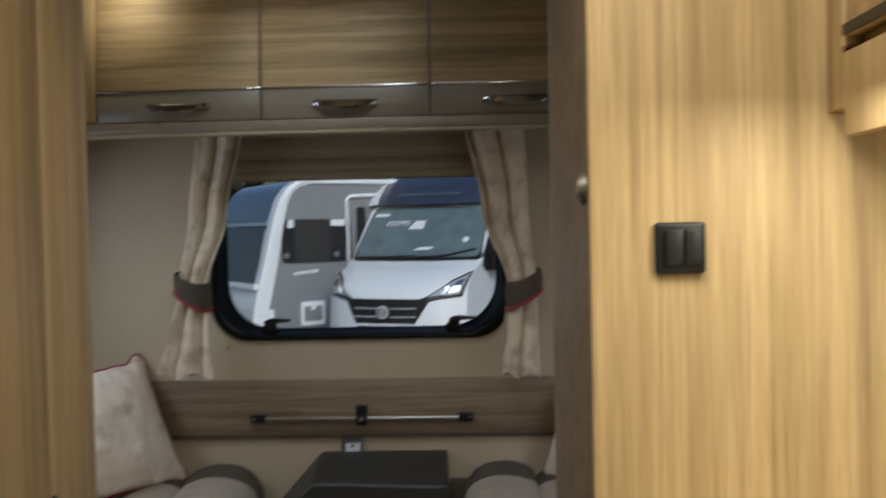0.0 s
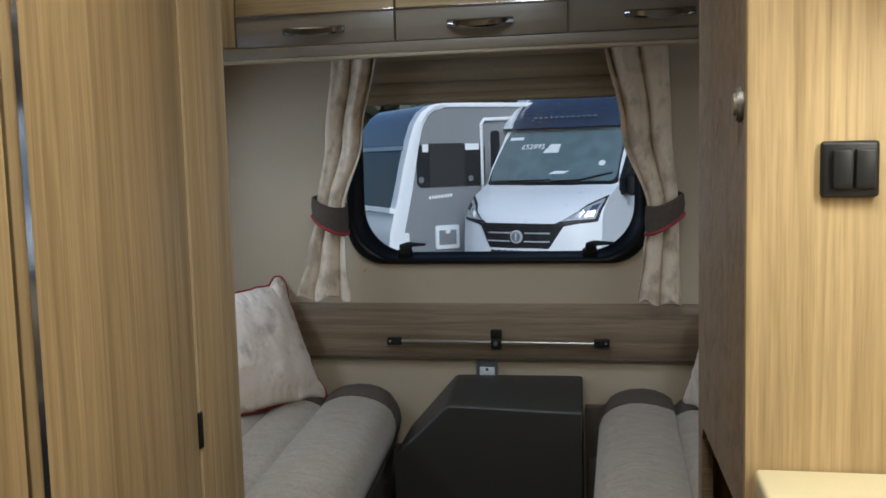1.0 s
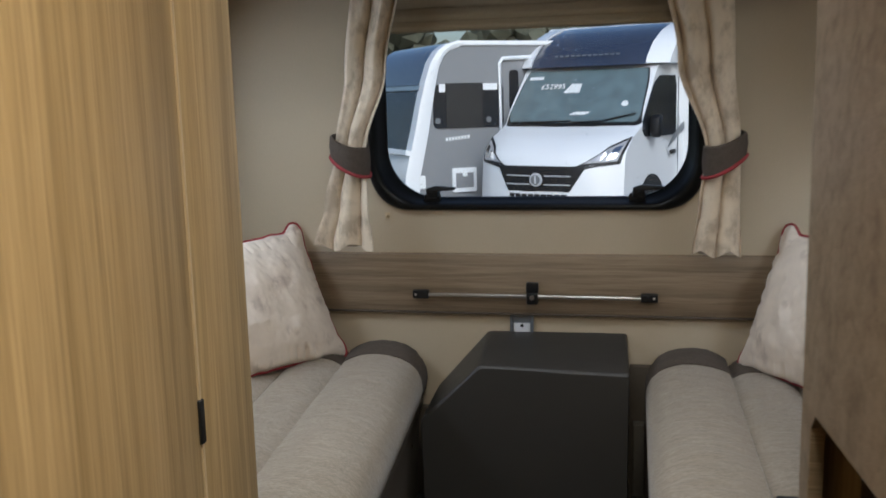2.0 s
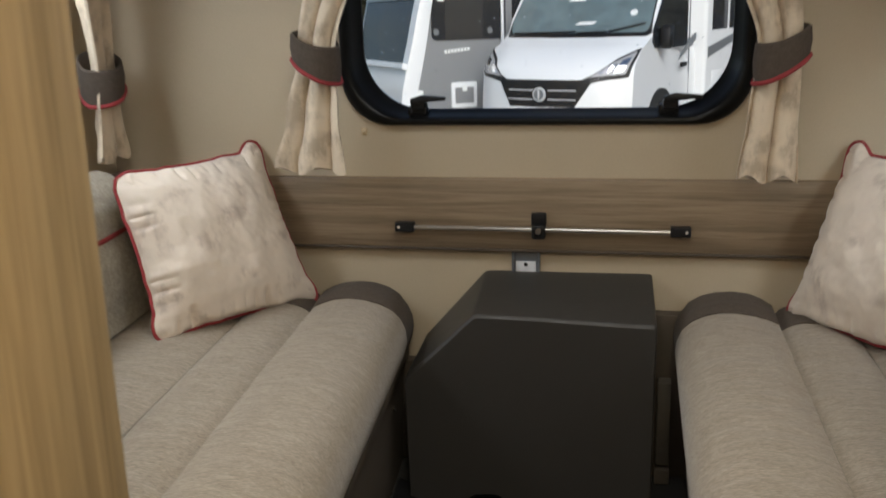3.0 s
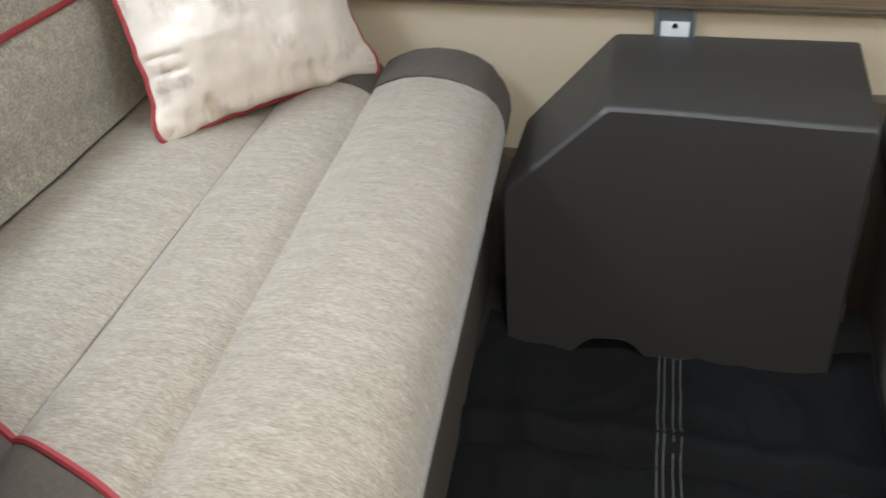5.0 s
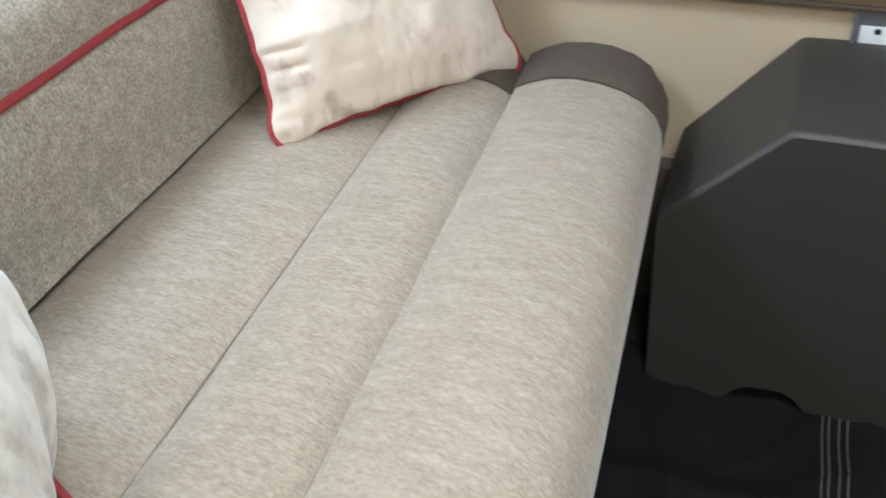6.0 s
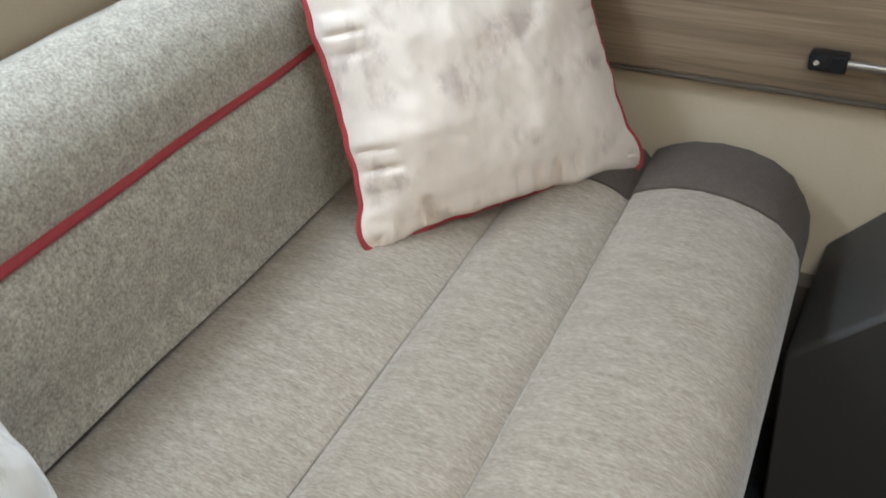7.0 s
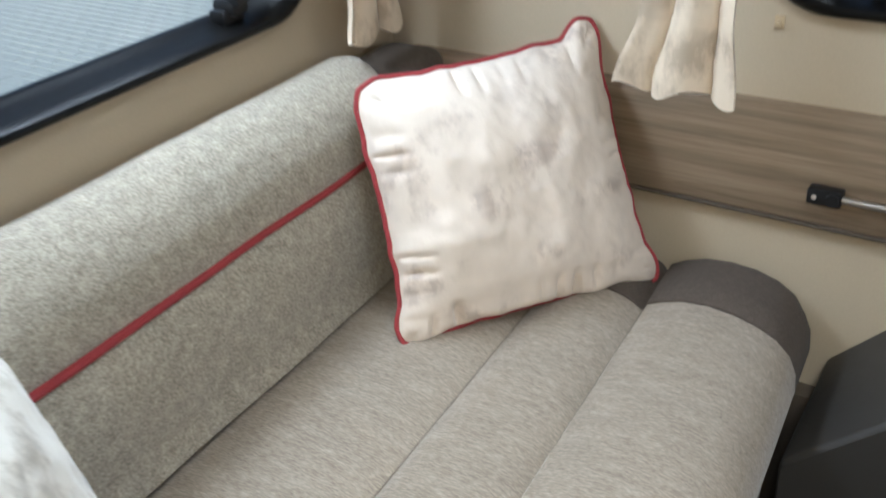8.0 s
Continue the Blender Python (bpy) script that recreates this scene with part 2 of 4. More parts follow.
def cyl(centre, axis, r, h, n=20, bevel=0.0):
    bm = bmesh.new()
    bmesh.ops.create_cone(bm, cap_ends=True, segments=n, radius1=r, radius2=r, depth=h)
    if bevel:
        bmesh.ops.bevel(bm, geom=[e for e in bm.edges if e.calc_face_angle(0) > 1], offset=bevel, segments=2, affect="EDGES")
    turn = {"x": Matrix.Rotation(math.pi / 2, 4, "Y"), "y": Matrix.Rotation(math.pi / 2, 4, "X"), "z": Matrix.Identity(4)}[axis]
    bm.transform(Matrix.Translation(centre) @ turn)
    return bm


def rounded(x0, x1, z0, z1, r, n=8):
    """Outline of a rectangle with round corners."""
    out = []
    for cx, cz, a0 in ((x1 - r, z1 - r, 0), (x0 + r, z1 - r, 90), (x0 + r, z0 + r, 180), (x1 - r, z0 + r, 270)):
        for i in range(n + 1):
            a = radians(a0 + 90 * i / n)
            out.append((cx + r * math.cos(a), cz + r * math.sin(a)))
    return out


# the side of the lounge by the wide window runs slightly askew to the end wall
SKEW = 0.09
LEFT = Matrix(((1, -SKEW, 0, SKEW * 2.5), (0, 1, 0, 0), (0, 0, 1, 0), (0, 0, 0, 1)))
MIRROR = Matrix(((-1, 0, 0, 0), (0, 1, 0, 0), (0, 0, 1, 0), (0, 0, 0, 1)))

# ---- structure ----
WALL_Y = 3.17


def wall(name, bm, material, label):
    return tagged(part(name, bm, material, None, "", False), label, "wall", kind="structure")


def window_wall(x0, x1, y0, y1, z0, z1, hx0, hx1, hz0, hz1):
    """A wall across the way with a real opening through it."""
    n = 8
    hole = rounded(hx0, hx1, hz0, hz1, 0.13, n)
    corner = [(x1, z1), (x0, z1), (x0, z0), (x1, z0)]
    bm = bmesh.new()
    inner, outer = [], []
    for y in (y0, y1):
        inner.append([bm.verts.new((px, y, pz)) for px, pz in hole])
        outer.append([bm.verts.new((px, y, pz)) for px, pz in corner])
    m = len(hole)
    for side in (0, 1):
        q, o = inner[side], outer[side]
        for k in range(4):
            for i in range(n):
                bm.faces.new((o[k], q[k * (n + 1) + i], q[k * (n + 1) + i + 1]))
            bm.faces.new((o[k], q[k * (n + 1) + n], q[(k + 1) * (n + 1) % m], o[(k + 1) % 4]))
    for i in range(m):
        bm.faces.new((inner[0][i], inner[0][(i + 1) % m], inner[1][(i + 1) % m], inner[1][i]))
    for k in range(4):
        bm.faces.new((outer[0][k], outer[1][k], outer[1][(k + 1) % 4], outer[0][(k + 1) % 4]))
    return bm


TURN_LEFT = Matrix.Translation((-1.075, 2.5, 0)) @ Matrix.Rotation(math.atan(SKEW), 4, "Z") @ Matrix.Rotation(math.pi / 2, 4, "Z")
TURN_RIGHT = Matrix.Translation((1.10, 2.5, 0)) @ Matrix.Rotation(-math.pi / 2, 4, "Z")

wall("wall_end", window_wall(-1.25, 1.2, WALL_Y, WALL_Y + 0.04, -0.05, 2.05, -0.470, 0.466, 0.902, 1.565), WALLBOARD, "beige wallboard end wall of a caravan with a window")
bm = window_wall(-1.6, 0.75, 0.0, 0.04, -0.05, 2.05, -0.536, 0.436, 0.891, 1.485)
bm.transform(TURN_LEFT)
wall("wall_west", bm, WALLBOARD, "beige wallboard side wall with a wide window")
bm = window_wall(-0.68, 4.2, 0.0, 0.04, -0.05, 2.05, -0.316, 0.616, 0.901, 1.485)
bm.transform(TURN_RIGHT)
wall("wall_east", bm, WALLBOARD, "beige wallboard side wall")
wall("wall_west_rear", box(-1.04, -1.0, -1.5, 0.95, -0.05, 2.05), WALLBOARD, "beige wallboard side wall beside the galley")
wall("wall_rear", box(-1.04, 1.2, -1.54, -1.5, -0.05, 2.05), WALLBOARD, "beige wallboard rear wall")
tagged(part("floor", box(-1.3, 1.25, -1.6, 3.25, -0.06, 0.0), CARPET), "dark brown carpeted caravan floor", "floor", kind="structure")
tagged(part("ceiling", join(box(-1.3, -0.22, -1.6, 3.25, 2.0, 2.05), box(0.32, 1.25, -1.6, 3.25, 2.0, 2.05), box(-0.22, 0.32, -1.6, 2.03, 2.0, 2.05), box(-0.22, 0.32, 2.57, 3.25, 2.0, 2.05)), CEIL), "cream ceiling board with an assumed, unseen roof light opening", "ceiling", kind="structure")


def window(name, m, x0, x1, z0, z1, label):
    """A top-hung acrylic window: black moulded frame, pane and two latches. Local x along the wall, y out of the room."""
    w = thing(name, m @ Vector(((x0 + x1) / 2, 0, z0)), label, "window", kind="structure")
    prof = ((0.0, -0.002), (0.002, -0.012), (0.008, -0.020), (0.015, -0.023), (0.022, -0.021), (0.028, -0.013), (0.031, 0.0), (0.037, 0.014), (0.043, 0.030), (0.048, 0.036), (0.048, 0.046), (0.0, 0.03))
    rings = []
    for inset, y in prof:
        rings.append([m @ Vector((px, y, pz)) for px, pz in rounded(x0 + inset, x1 - inset, z0 + inset * 0.75, z1 - inset, 0.122 + inset * 0.6, 10)])
    rings.append(rings[0])
    bm = loft(rings, True, False)
    bmesh.ops.remove_doubles(bm, verts=bm.verts, dist=1e-6)
    part("window_frame", bm, RUBBER, w, "glossy black moulded window frame")
    pts = rounded(x0 + 0.034, x1 - 0.034, z0 + 0.026, z1 - 0.034, 0.135, 10)
    bm = prism(pts, "y", 0.040, 0.043)
    bm.transform(m)
    pane = part("pane", bm, PANE, w, "clear acrylic pane", False)
    pane.visible_shadow = False
    for k, cx in enumerate((x0 + (x1 - x0) * 0.197, x0 + (x1 - x0) * 0.812)):
        base = join(box(cx - 0.028, cx + 0.02, 0.0, 0.03, z0 + 0.024, z0 + 0.048, 0.006), box(cx - 0.018, cx + 0.018, -0.012, 0.03, z0 + 0.036, z0 + 0.062, 0.008))
        base.transform(m)
        latch = part("latch", base, BLACK, w)
        arm = prism(((cx - 0.016, z0 + 0.052), (cx + 0.02, z0 + 0.058), (cx + 0.070, z0 + 0.062), (cx + 0.071, z0 + 0.069), (cx + 0.010, z0 + 0.074), (cx - 0.016, z0 + 0.066)), "y", -0.020, 0.002, 0.0015)
        arm.transform(m)
        part("latch_lever", arm, BLACK, latch)
    return w


M_END = Matrix.Translation((0, WALL_Y, 0))
window("window_1", M_END, -0.492, 0.488, 0.886, 1.58, "black-framed acrylic caravan window in the end wall, closed")
# unseen window, added around the east fill light
window("unseen_window", TURN_RIGHT, -0.34, 0.64, 0.885, 1.5, "unseen black-framed acrylic window added in the east wall for fill light")
window("window_2", TURN_LEFT, -0.56, 0.46, 0.875, 1.5, "black-framed acrylic caravan window in the side wall, closed")

# drops of rain on the outer face of the end window
drops = bmesh.new()
rnd = random.Random(31)
for k in range(110):
    x, z, r = rnd.uniform(-0.42, 0.42), rnd.uniform(0.95, 1.42), rnd.uniform(0.0008, 0.0019)
    bmesh.ops.create_icosphere(drops, subdivisions=1, radius=r, matrix=Matrix.Translation((x, WALL_Y + 0.0435, z)) @ Matrix.Diagonal((1, 0.6, rnd.uniform(1, 1.7), 1)))
drop = part("rain_drops", drops, PANE, bpy.data.objects["window_1"], "small drops of rain on the pane")
drop.visible_shadow = False
tagged(drop, "small drops of rain on the pane", kind="stuff")

# ---- the end wall: board, stay rail, plate, blind, curtains, lockers ----
board = thing("wall_shelf_board", (0, WALL_Y, 0.58), "greyed elm laminate board across the wall under the window", "wall board")
bm = prism(((WALL_Y, 0.580), (WALL_Y - 0.016, 0.580), (WALL_Y - 0.020, 0.586), (WALL_Y - 0.020, 0.742), (WALL_Y - 0.014, 0.754), (WALL_Y, 0.757)), "x", -1.08, 1.07)
part("board", bm, ELM, board)
# dark strip draws the thin line of shade below the board
part("edge_strip", box(-1.08, 1.07, WALL_Y - 0.022, WALL_Y, 0.574, 0.580, 0.001), SHADE_BOARD, board, "dark brown strip for the shade line under the board")

rail = thing("stay_rail", (0, WALL_Y - 0.02, 0.636), "slim chrome rail in black plastic brackets on the board", "rail")
RY = WALL_Y - 0.036
part("rod", tube([(-0.335, RY, 0.636), (0.335, RY, 0.634)], 0.0055, 12), STEEL, rail, "polished chrome rod")
for cx in (-0.336, 0.336):
    br = part("bracket", join(box(cx - 0.024, cx + 0.024, RY - 0.009, WALL_Y - 0.0205, 0.624, 0.648, 0.003), cyl((cx - 0.012 * (1 if cx > 0 else -1), RY - 0.006, 0.636), "y", 0.010, 0.012)), BLACK, rail)
    for sx in (-0.013, 0.013):
        part("screw", cyl((cx + sx, RY - 0.0095, 0.637), "y", 0.004, 0.004, 10), CHROME, br)
mid = part("centre_clip", join(box(-0.018, 0.018, RY - 0.004, WALL_Y - 0.0205, 0.645, 0.676, 0.004), box(-0.017, 0.017, RY - 0.012, WALL_Y - 0.0205, 0.612, 0.648, 0.006)), BLACK, rail)
part("clip_stud", cyl((0, RY - 0.013, 0.634), "y", 0.007, 0.008, 12), STEEL, mid)

plate = thing("table_bracket", (-0.035, WALL_Y, 0.51), "grey metal table bracket plate with a white label on the wall", "bracket")
part("channel", join(box(-0.070, 0.0, WALL_Y - 0.006, WALL_Y, 0.50, 0.574, 0.001), box(-0.070, -0.064, WALL_Y - 0.014, WALL_Y - 0.006, 0.50, 0.574, 0.001), box(-0.006, 0.0, WALL_Y - 0.014, WALL_Y - 0.006, 0.50, 0.574, 0.001)), plain("blue_grey_metal", (0.20, 0.22, 0.26), 0.4, 0.6), plate)
lab = part("label_plate", box(-0.060, -0.010, WALL_Y - 0.0085, WALL_Y - 0.0062, 0.517, 0.547, 0.001), plain("white_label", (0.74, 0.76, 0.80), 0.4, vary=0.04), plate, "white label with a small dark mark")
part("label_mark", prism(((-0.039, 0.535), (-0.031, 0.535), (-0.030, 0.541), (-0.035, 0.545), (-0.040, 0.541)), "y", WALL_Y - 0.0092, WALL_Y - 0.0086), BLACK, lab)

blind = thing("pleated_blind", (0, 3.13, 1.40), "tan pleated window blind drawn up beneath the lockers", "blind")
for z0, z1, dy in ((1.403, 1.434, 0.0), (1.430, 1.470, 0.006), (1.464, 1.54, 0.016), (1.532, 1.60, 0.022)):
    bm = prism(((3.118 + dy, z0 + 0.004), (3.112 + dy, (z0 + z1) / 2), (3.118 + dy, z1), (3.135 + dy, z1), (3.135 + dy, z0)), "x", -0.455, 0.452, 0.002)
    part("blind_fold", bm, BLIND, blind)


def curtain(name, rows, m, tie_z, label, seed, depth=0.028, off=-0.13):
    """A gathered curtain: rows of height, near edge and far edge along the wall; a sash holds it at tie_z."""
    rnd = random.Random(seed)
    ph = [rnd.uniform(0, 6.28) for _ in range(4)]
    base = rows[-1]
    c = thing(name, m @ Vector(((base[1] + base[2]) / 2, -0.05, base[0])), label, "curtain", "curtains of the lounge windows")
    rings = []
    zs = [rows[0][0] + (rows[-1][0] - rows[0][0]) * i / 44 for i in range(45)]
    n = 56
    for z in zs:
        for (za, a0, a1), (zb, b0, b1) in zip(rows, rows[1:]):
            if zb <= z <= za:
                k = (z - za) / (zb - za)
                k = k * k * (3 - 2 * k)
                e0, e1 = a0 + (b0 - a0) * k, a1 + (b1 - a1) * k
        amp = depth * min(1.0, 0.5 + abs(z - tie_z) * (2.6 if z > tie_z else 0.9))
        front, back = [], []
        for i in range(n + 1):
            s = i / n
            w = (2 * abs(math.sin(s * 6.6 + ph[0] + 0.5 * math.sin(z * 4 + ph[1]))) ** 0.38 - 1) * 0.8 + math.sin(s * 17 + ph[2] + z * 2) * 0.12 * max(0.0, z - tie_z) * 4 + 0.35 * noise.noise((s * 3, z * 5, seed)) + 0.10 * noise.noise((s * 9, z * 22, seed + 4))
            x = e0 + (e1 - e0) * s
            drop = 0.010 * math.sin(s * 11 + ph[0]) if z == zs[-1] else 0
            y = off - amp * w
            front.append(m @ Vector((x, y, z + drop)))
            back.append(m @ Vector((x, y + 0.007, z + drop)))
        rings.append(front + back[::-1])
    part("drape", loft(rings), CURTAIN, c)
    for (za, a0, a1), (zb, b0, b1) in zip(rows, rows[1:]):
        if zb <= tie_z <= za:
            k = (tie_z - za) / (zb - za)
            k = k * k * (3 - 2 * k)
            e0, e1 = a0 + (b0 - a0) * k, a1 + (b1 - a1) * k
    return c, e0, e1


def sash(c, m, e0, e1, z, out, off=-0.125, name="tie_back"):
    """A padded brown sash round the gathered curtain, with red piping on its lower edge. out: the side that is drawn to the wall."""
    cx, hw = (e0 + e1) / 2, (e1 - e0) / 2 + 0.001
    rings, low = [], []
    n = 40
    prof = ((0.0, 0.037), (0.005, 0.033), (0.008, 0.0), (0.005, -0.032), (0.0, -0.037), (-0.004, -0.030), (-0.004, 0.030))
    for i in range(n):
        a = 2 * math.pi * i / n
        dx, dy = math.cos(a), math.sin(a)
        px, py = cx + hw * dx + (0.010 * out if dx * out > 0 else 0) * abs(dx), off + 0.046 * dy
        grow = 1.0 - 0.16 * dx * out
        sag = 0.024 * dx * out - (0.012 if dy < 0 else -0.020) * (1 - dx * dx)
        ring = [m @ Vector((px + dx * o, py + dy * o, z + sag + h * grow)) for o, h in prof]
        rings.append(ring)
        low.append(m @ Vector((px + dx * 0.005, py + dy * 0.005, z + sag - 0.037 * grow)))
    rings.append(rings[0])
    bm = loft(rings, True, False)
    bmesh.ops.remove_doubles(bm, verts=bm.verts, dist=1e-6)
    s = part(name, bm, BROWN, c, "brown padded tie-back")
    part("piping", tube(low, 0.0055, 6, True), RED, s, "red piping")


cl, a0, a1 = curtain("curtain", [(1.585, -0.482, -0.338), (1.30, -0.512, -0.392), (1.07, -0.553, -0.462), (0.92, -0.590, -0.460), (0.793, -0.628, -0.448)], M_END, 1.07, "champagne velvet curtain gathered in a brown tie-back beside the end window", 1)
sash(cl, M_END, a0, a1, 1.066, -1)
cr, a0, a1 = curtain("curtain", [(1.585, 0.350, 0.535), (1.30, 0.400, 0.545), (1.06, 0.476, 0.566), (0.92, 0.462, 0.568), (0.782, 0.446, 0.574)], M_END, 1.06, "champagne velvet curtain gathered in a brown tie-back beside the end window", 2)
sash(cr, M_END, a0, a1, 1.056, 1)
cs, a0, a1 = curtain("curtain", [(1.56, 0.36, 0.50), (1.30, 0.40, 0.52), (1.03, 0.44, 0.53), (0.93, 0.425, 0.535), (0.83, 0.405, 0.555)], TURN_LEFT, 1.03, "champagne velvet curtain gathered in a brown tie-back beside the side window", 3, 0.028, -0.085)
sash(cs, TURN_LEFT, a0, a1, 1.025, 1, -0.078)
cloth_catch = thing("curtain_hook", (-0.44, WALL_Y, 0.87), "small beige plastic hook on the wall by the curtain", "hook")
part("hook", join(box(-0.447, -0.433, WALL_Y - 0.004, WALL_Y, 0.862, 0.880, 0.001), box(-0.443, -0.437, WALL_Y - 0.014, WALL_Y - 0.003, 0.866, 0.874, 0.002)), EDGE, cloth_catch)

LY = 2.80


def locker(x0, x1, label):
    """Overhead locker: wood door that leans and a taupe lower rail with a chrome bow handle and a bright trim line."""
    w = thing("overhead_locker", ((x0 + x1) / 2, LY + 0.15, 1.53), label, "locker", "lockers over the end window")
    part("body", box(x0, x1, LY + 0.022, WALL_Y - 0.002, 1.566, 1.99), TAUPE, w)
    g = 0.0035
    door = part("door", prism(((LY + 0.02, 1.654), (LY - 0.004, 1.654), (LY + 0.006, 1.80), (LY + 0.02, 1.94), (LY + 0.026, 1.985), (LY + 0.04, 1.985), (LY + 0.04, 1.654)), "x", x0 + g, x1 - g, 0.0025), OAK_SIDE, w, "oak laminate door")
    part("lower_rail", prism(((LY + 0.02, 1.563), (LY + 0.001, 1.563), (LY - 0.004, 1.600), (LY - 0.004, 1.648), (LY + 0.02, 1.648)), "x", x0 + g, x1 - g, 0.002), TAUPE, door, "taupe gloss rail")
    part("trim_line", box(x0 + g, x1 - g, LY - 0.0075, LY + 0.02, 1.648, 1.6535, 0.001), CHROME, door, "bright chrome trim")
    cx = (x0 + x1) / 2
    rings = []
    for i in range(17):
        s = -1 + i / 8
        y = LY - 0.006 - 0.022 * (1 - s ** 4)
        z, h = 1.604 - 0.007 * (1 - s * s), 0.0125 * (1 - 0.25 * s * s)
        rings.append([(cx + s * 0.092, y + dy, z + dz) for dy, dz in ((0, -h), (-0.004, -h * 0.6), (-0.005, h * 0.6), (0, h), (0.006, h * 0.7), (0.006, -h * 0.7))])
    part("handle", loft(rings), DARK_CHROME, door, "polished chrome bow handle")
    return w


for x0, x1 in ((-0.700, -0.222), (-0.222, 0.262), (0.262, 0.745)):
    locker(x0, x1, "oak laminate overhead locker with chrome bow handle, closed")
pel = thing("locker_pelmet", (0, LY, 1.515), "taupe pelmet strip under the overhead lockers", "pelmet")
part("strip", box(-0.98, 0.96, LY - 0.010, LY + 0.012, 1.529, 1.560, 0.004), TAUPE, pel)
part("lip", box(-0.98, 0.96, LY - 0.014, LY + 0.012, 1.518, 1.5285, 0.003), BLIND, pel, "paler lower lip")
fil = thing("locker_end_panel", (-0.85, LY, 1.55), "oak laminate end panel beside the overhead lockers", "panel")
part("panel", box(-1.02, -0.7005, LY - 0.002, WALL_Y - 0.003, 1.566, 1.99, 0.003), OAK, fil)
part("panel", box(0.7455, 1.09, LY - 0.002, WALL_Y - 0.003, 1.548, 1.99, 0.003), OAK, thing("locker_end_panel", (0.9, LY, 1.55), "oak laminate end panel beside the overhead lockers", "panel"))

# ---- the box between the benches ----
chest = thing("padded_chest", (0, 3.0, 0.0), "charcoal leathercloth padded box against the wall between the benches", "box")


def soft_outline(pts, r, n=5, fill=9):
    """An open outline with its inner corners rounded by r and its straight runs divided."""
    out = [Vector(pts[0])]
    for p, q, nx in zip(pts, pts[1:], pts[2:]):
        p, q, nx = Vector(p), Vector(q), Vector(nx)
        a, c = q + (p - q).normalized() * r, q + (nx - q).normalized() * r
        run = out[-1]
        out += [run.lerp(a, k / fill) for k in range(1, fill + 1)]
        out += [a.lerp(q, k / n).lerp(q.lerp(c, k / n), k / n) for k in range(1, n + 1)]
    run = out[-1].copy()
    out += [run.lerp(Vector(pts[-1]), k / fill) for k in range(1, fill + 1)]
    return out


# outlines of the padded cover at its front and at the wall, from the foot on one side over the top to the other foot
FRONT = [(-0.286, 0.0), (-0.297, 0.318), (-0.127, 0.481), (0.284, 0.470), (0.280, 0.0)]
REAR = [(-0.292, 0.0), (-0.299, 0.338), (-0.136, 0.519), (0.274, 0.523), (0.276, 0.0)]
rings = []
for k in range(31):
    s = (k / 30) ** 1.6
    edge = max(0.0, 1 - s / 0.035)
    inn = 0.006 * edge ** 2
    ring = []
    outline = [soft_outline([(x * (1 - inn * 2.5), z - (inn if z > 0 else 0)) for x, z in o], 0.010) for o in (FRONT, REAR)]
    for f, g in zip(*outline):
        x, z = f.lerp(g, s)
        y0 = 2.888 + 0.034 * min(1.0, z / 0.46)
        y = y0 + (3.166 - y0) * s
        if z > 0.03:
            z += 0.0022 * noise.noise((x * 7, y * 7, z * 7))
        ring.append((x, y + 0.003 * noise.noise((x * 4, 2.0, z * 4)) * (1 - s), z))
    # the hem, with a shallow scoop at the front
    for i in range(1, 32):
        x = 0.280 - 0.566 * i / 32
        scoop = 0.048 * math.exp(-((x + 0.100) / 0.060) ** 4) + 0.012 * max(0.0, 1 - abs(x - 0.02) / 0.13)
        ring.append((x * (1 - inn * 2.5), 2.888 + 0.278 * s, scoop * max(0.0, 1 - s * 5)))
    rings.append(ring)
cover = part("cover", loft(rings), LEATHERETTE, chest)
for p in cover.data.polygons:
    p.use_smooth = len(p.vertices) == 4
part("fold_seam", tube([(-0.122 + 0.40 * k / 20, 2.9255, 0.4785 - 0.0107 * k / 20) for k in range(21)], 0.0012, 5), LEATHERETTE, chest)

# boards added to darken the shaded gaps between box and benches
for k0, k1, kz in ((-0.40, -0.302, 0.28), (0.282, 0.39, 0.43)):
    kb = thing("kickboard", ((k0 + k1) / 2, 3.15, 0), "dark brown board added for the shade beside the padded box", "kickboard")
    part("board", box(k0, k1, 3.13, WALL_Y - 0.002, 0.0, kz, 0.002), SHADE_BOARD, kb)
post = thing("trim_post", (0.315, 3.13, 0), "beige trim post beside the padded box", "post")
part("upright", box(0.293, 0.325, 3.09, 3.129, 0.050, 0.27, 0.003), plain("dim_brown_board", (0.11, 0.094, 0.075), 0.6), post)
part("foot", box(0.291, 0.327, 3.086, 3.129, 0.0, 0.040, 0.003), BENCHBOARD, post)


# ---- benches ----
def cushion_profile(xb, s1, s2, xf):
    """Outline of the seat cushion across the bench, from the back to the front and round underneath."""
    out = []
    def chan(a, b, base, h, n):
        for i in range(n):
            u = i / n
            w = 1 - abs(2 * u - 1) ** 3.4
            out.append((a + (b - a) * u, base + h * w))
    chan(xb, s1, 0.443, 0.016, 22)
    chan(s1, s2, 0.443, 0.020, 22)
    w = xf - s2
    front = [(0.00, 0.444), (0.03, 0.459), (0.12, 0.469), (0.25, 0.478), (0.42, 0.482), (0.58, 0.480), (0.72, 0.472), (0.84, 0.458), (0.93, 0.437), (0.978, 0.410), (0.990, 0.380), (0.968, 0.350), (0.92, 0.325), (0.85, 0.312)]
    for (u, z), (u2, z2) in zip(front, front[1:]):
        for j in range(2):
            out.append((s2 + w * (u + (u2 - u) * j / 2), z + (z2 - z) * j / 2))
    out.append((s2 + w * 0.85, 0.312))
    out.append((xb, 0.312))
    return out


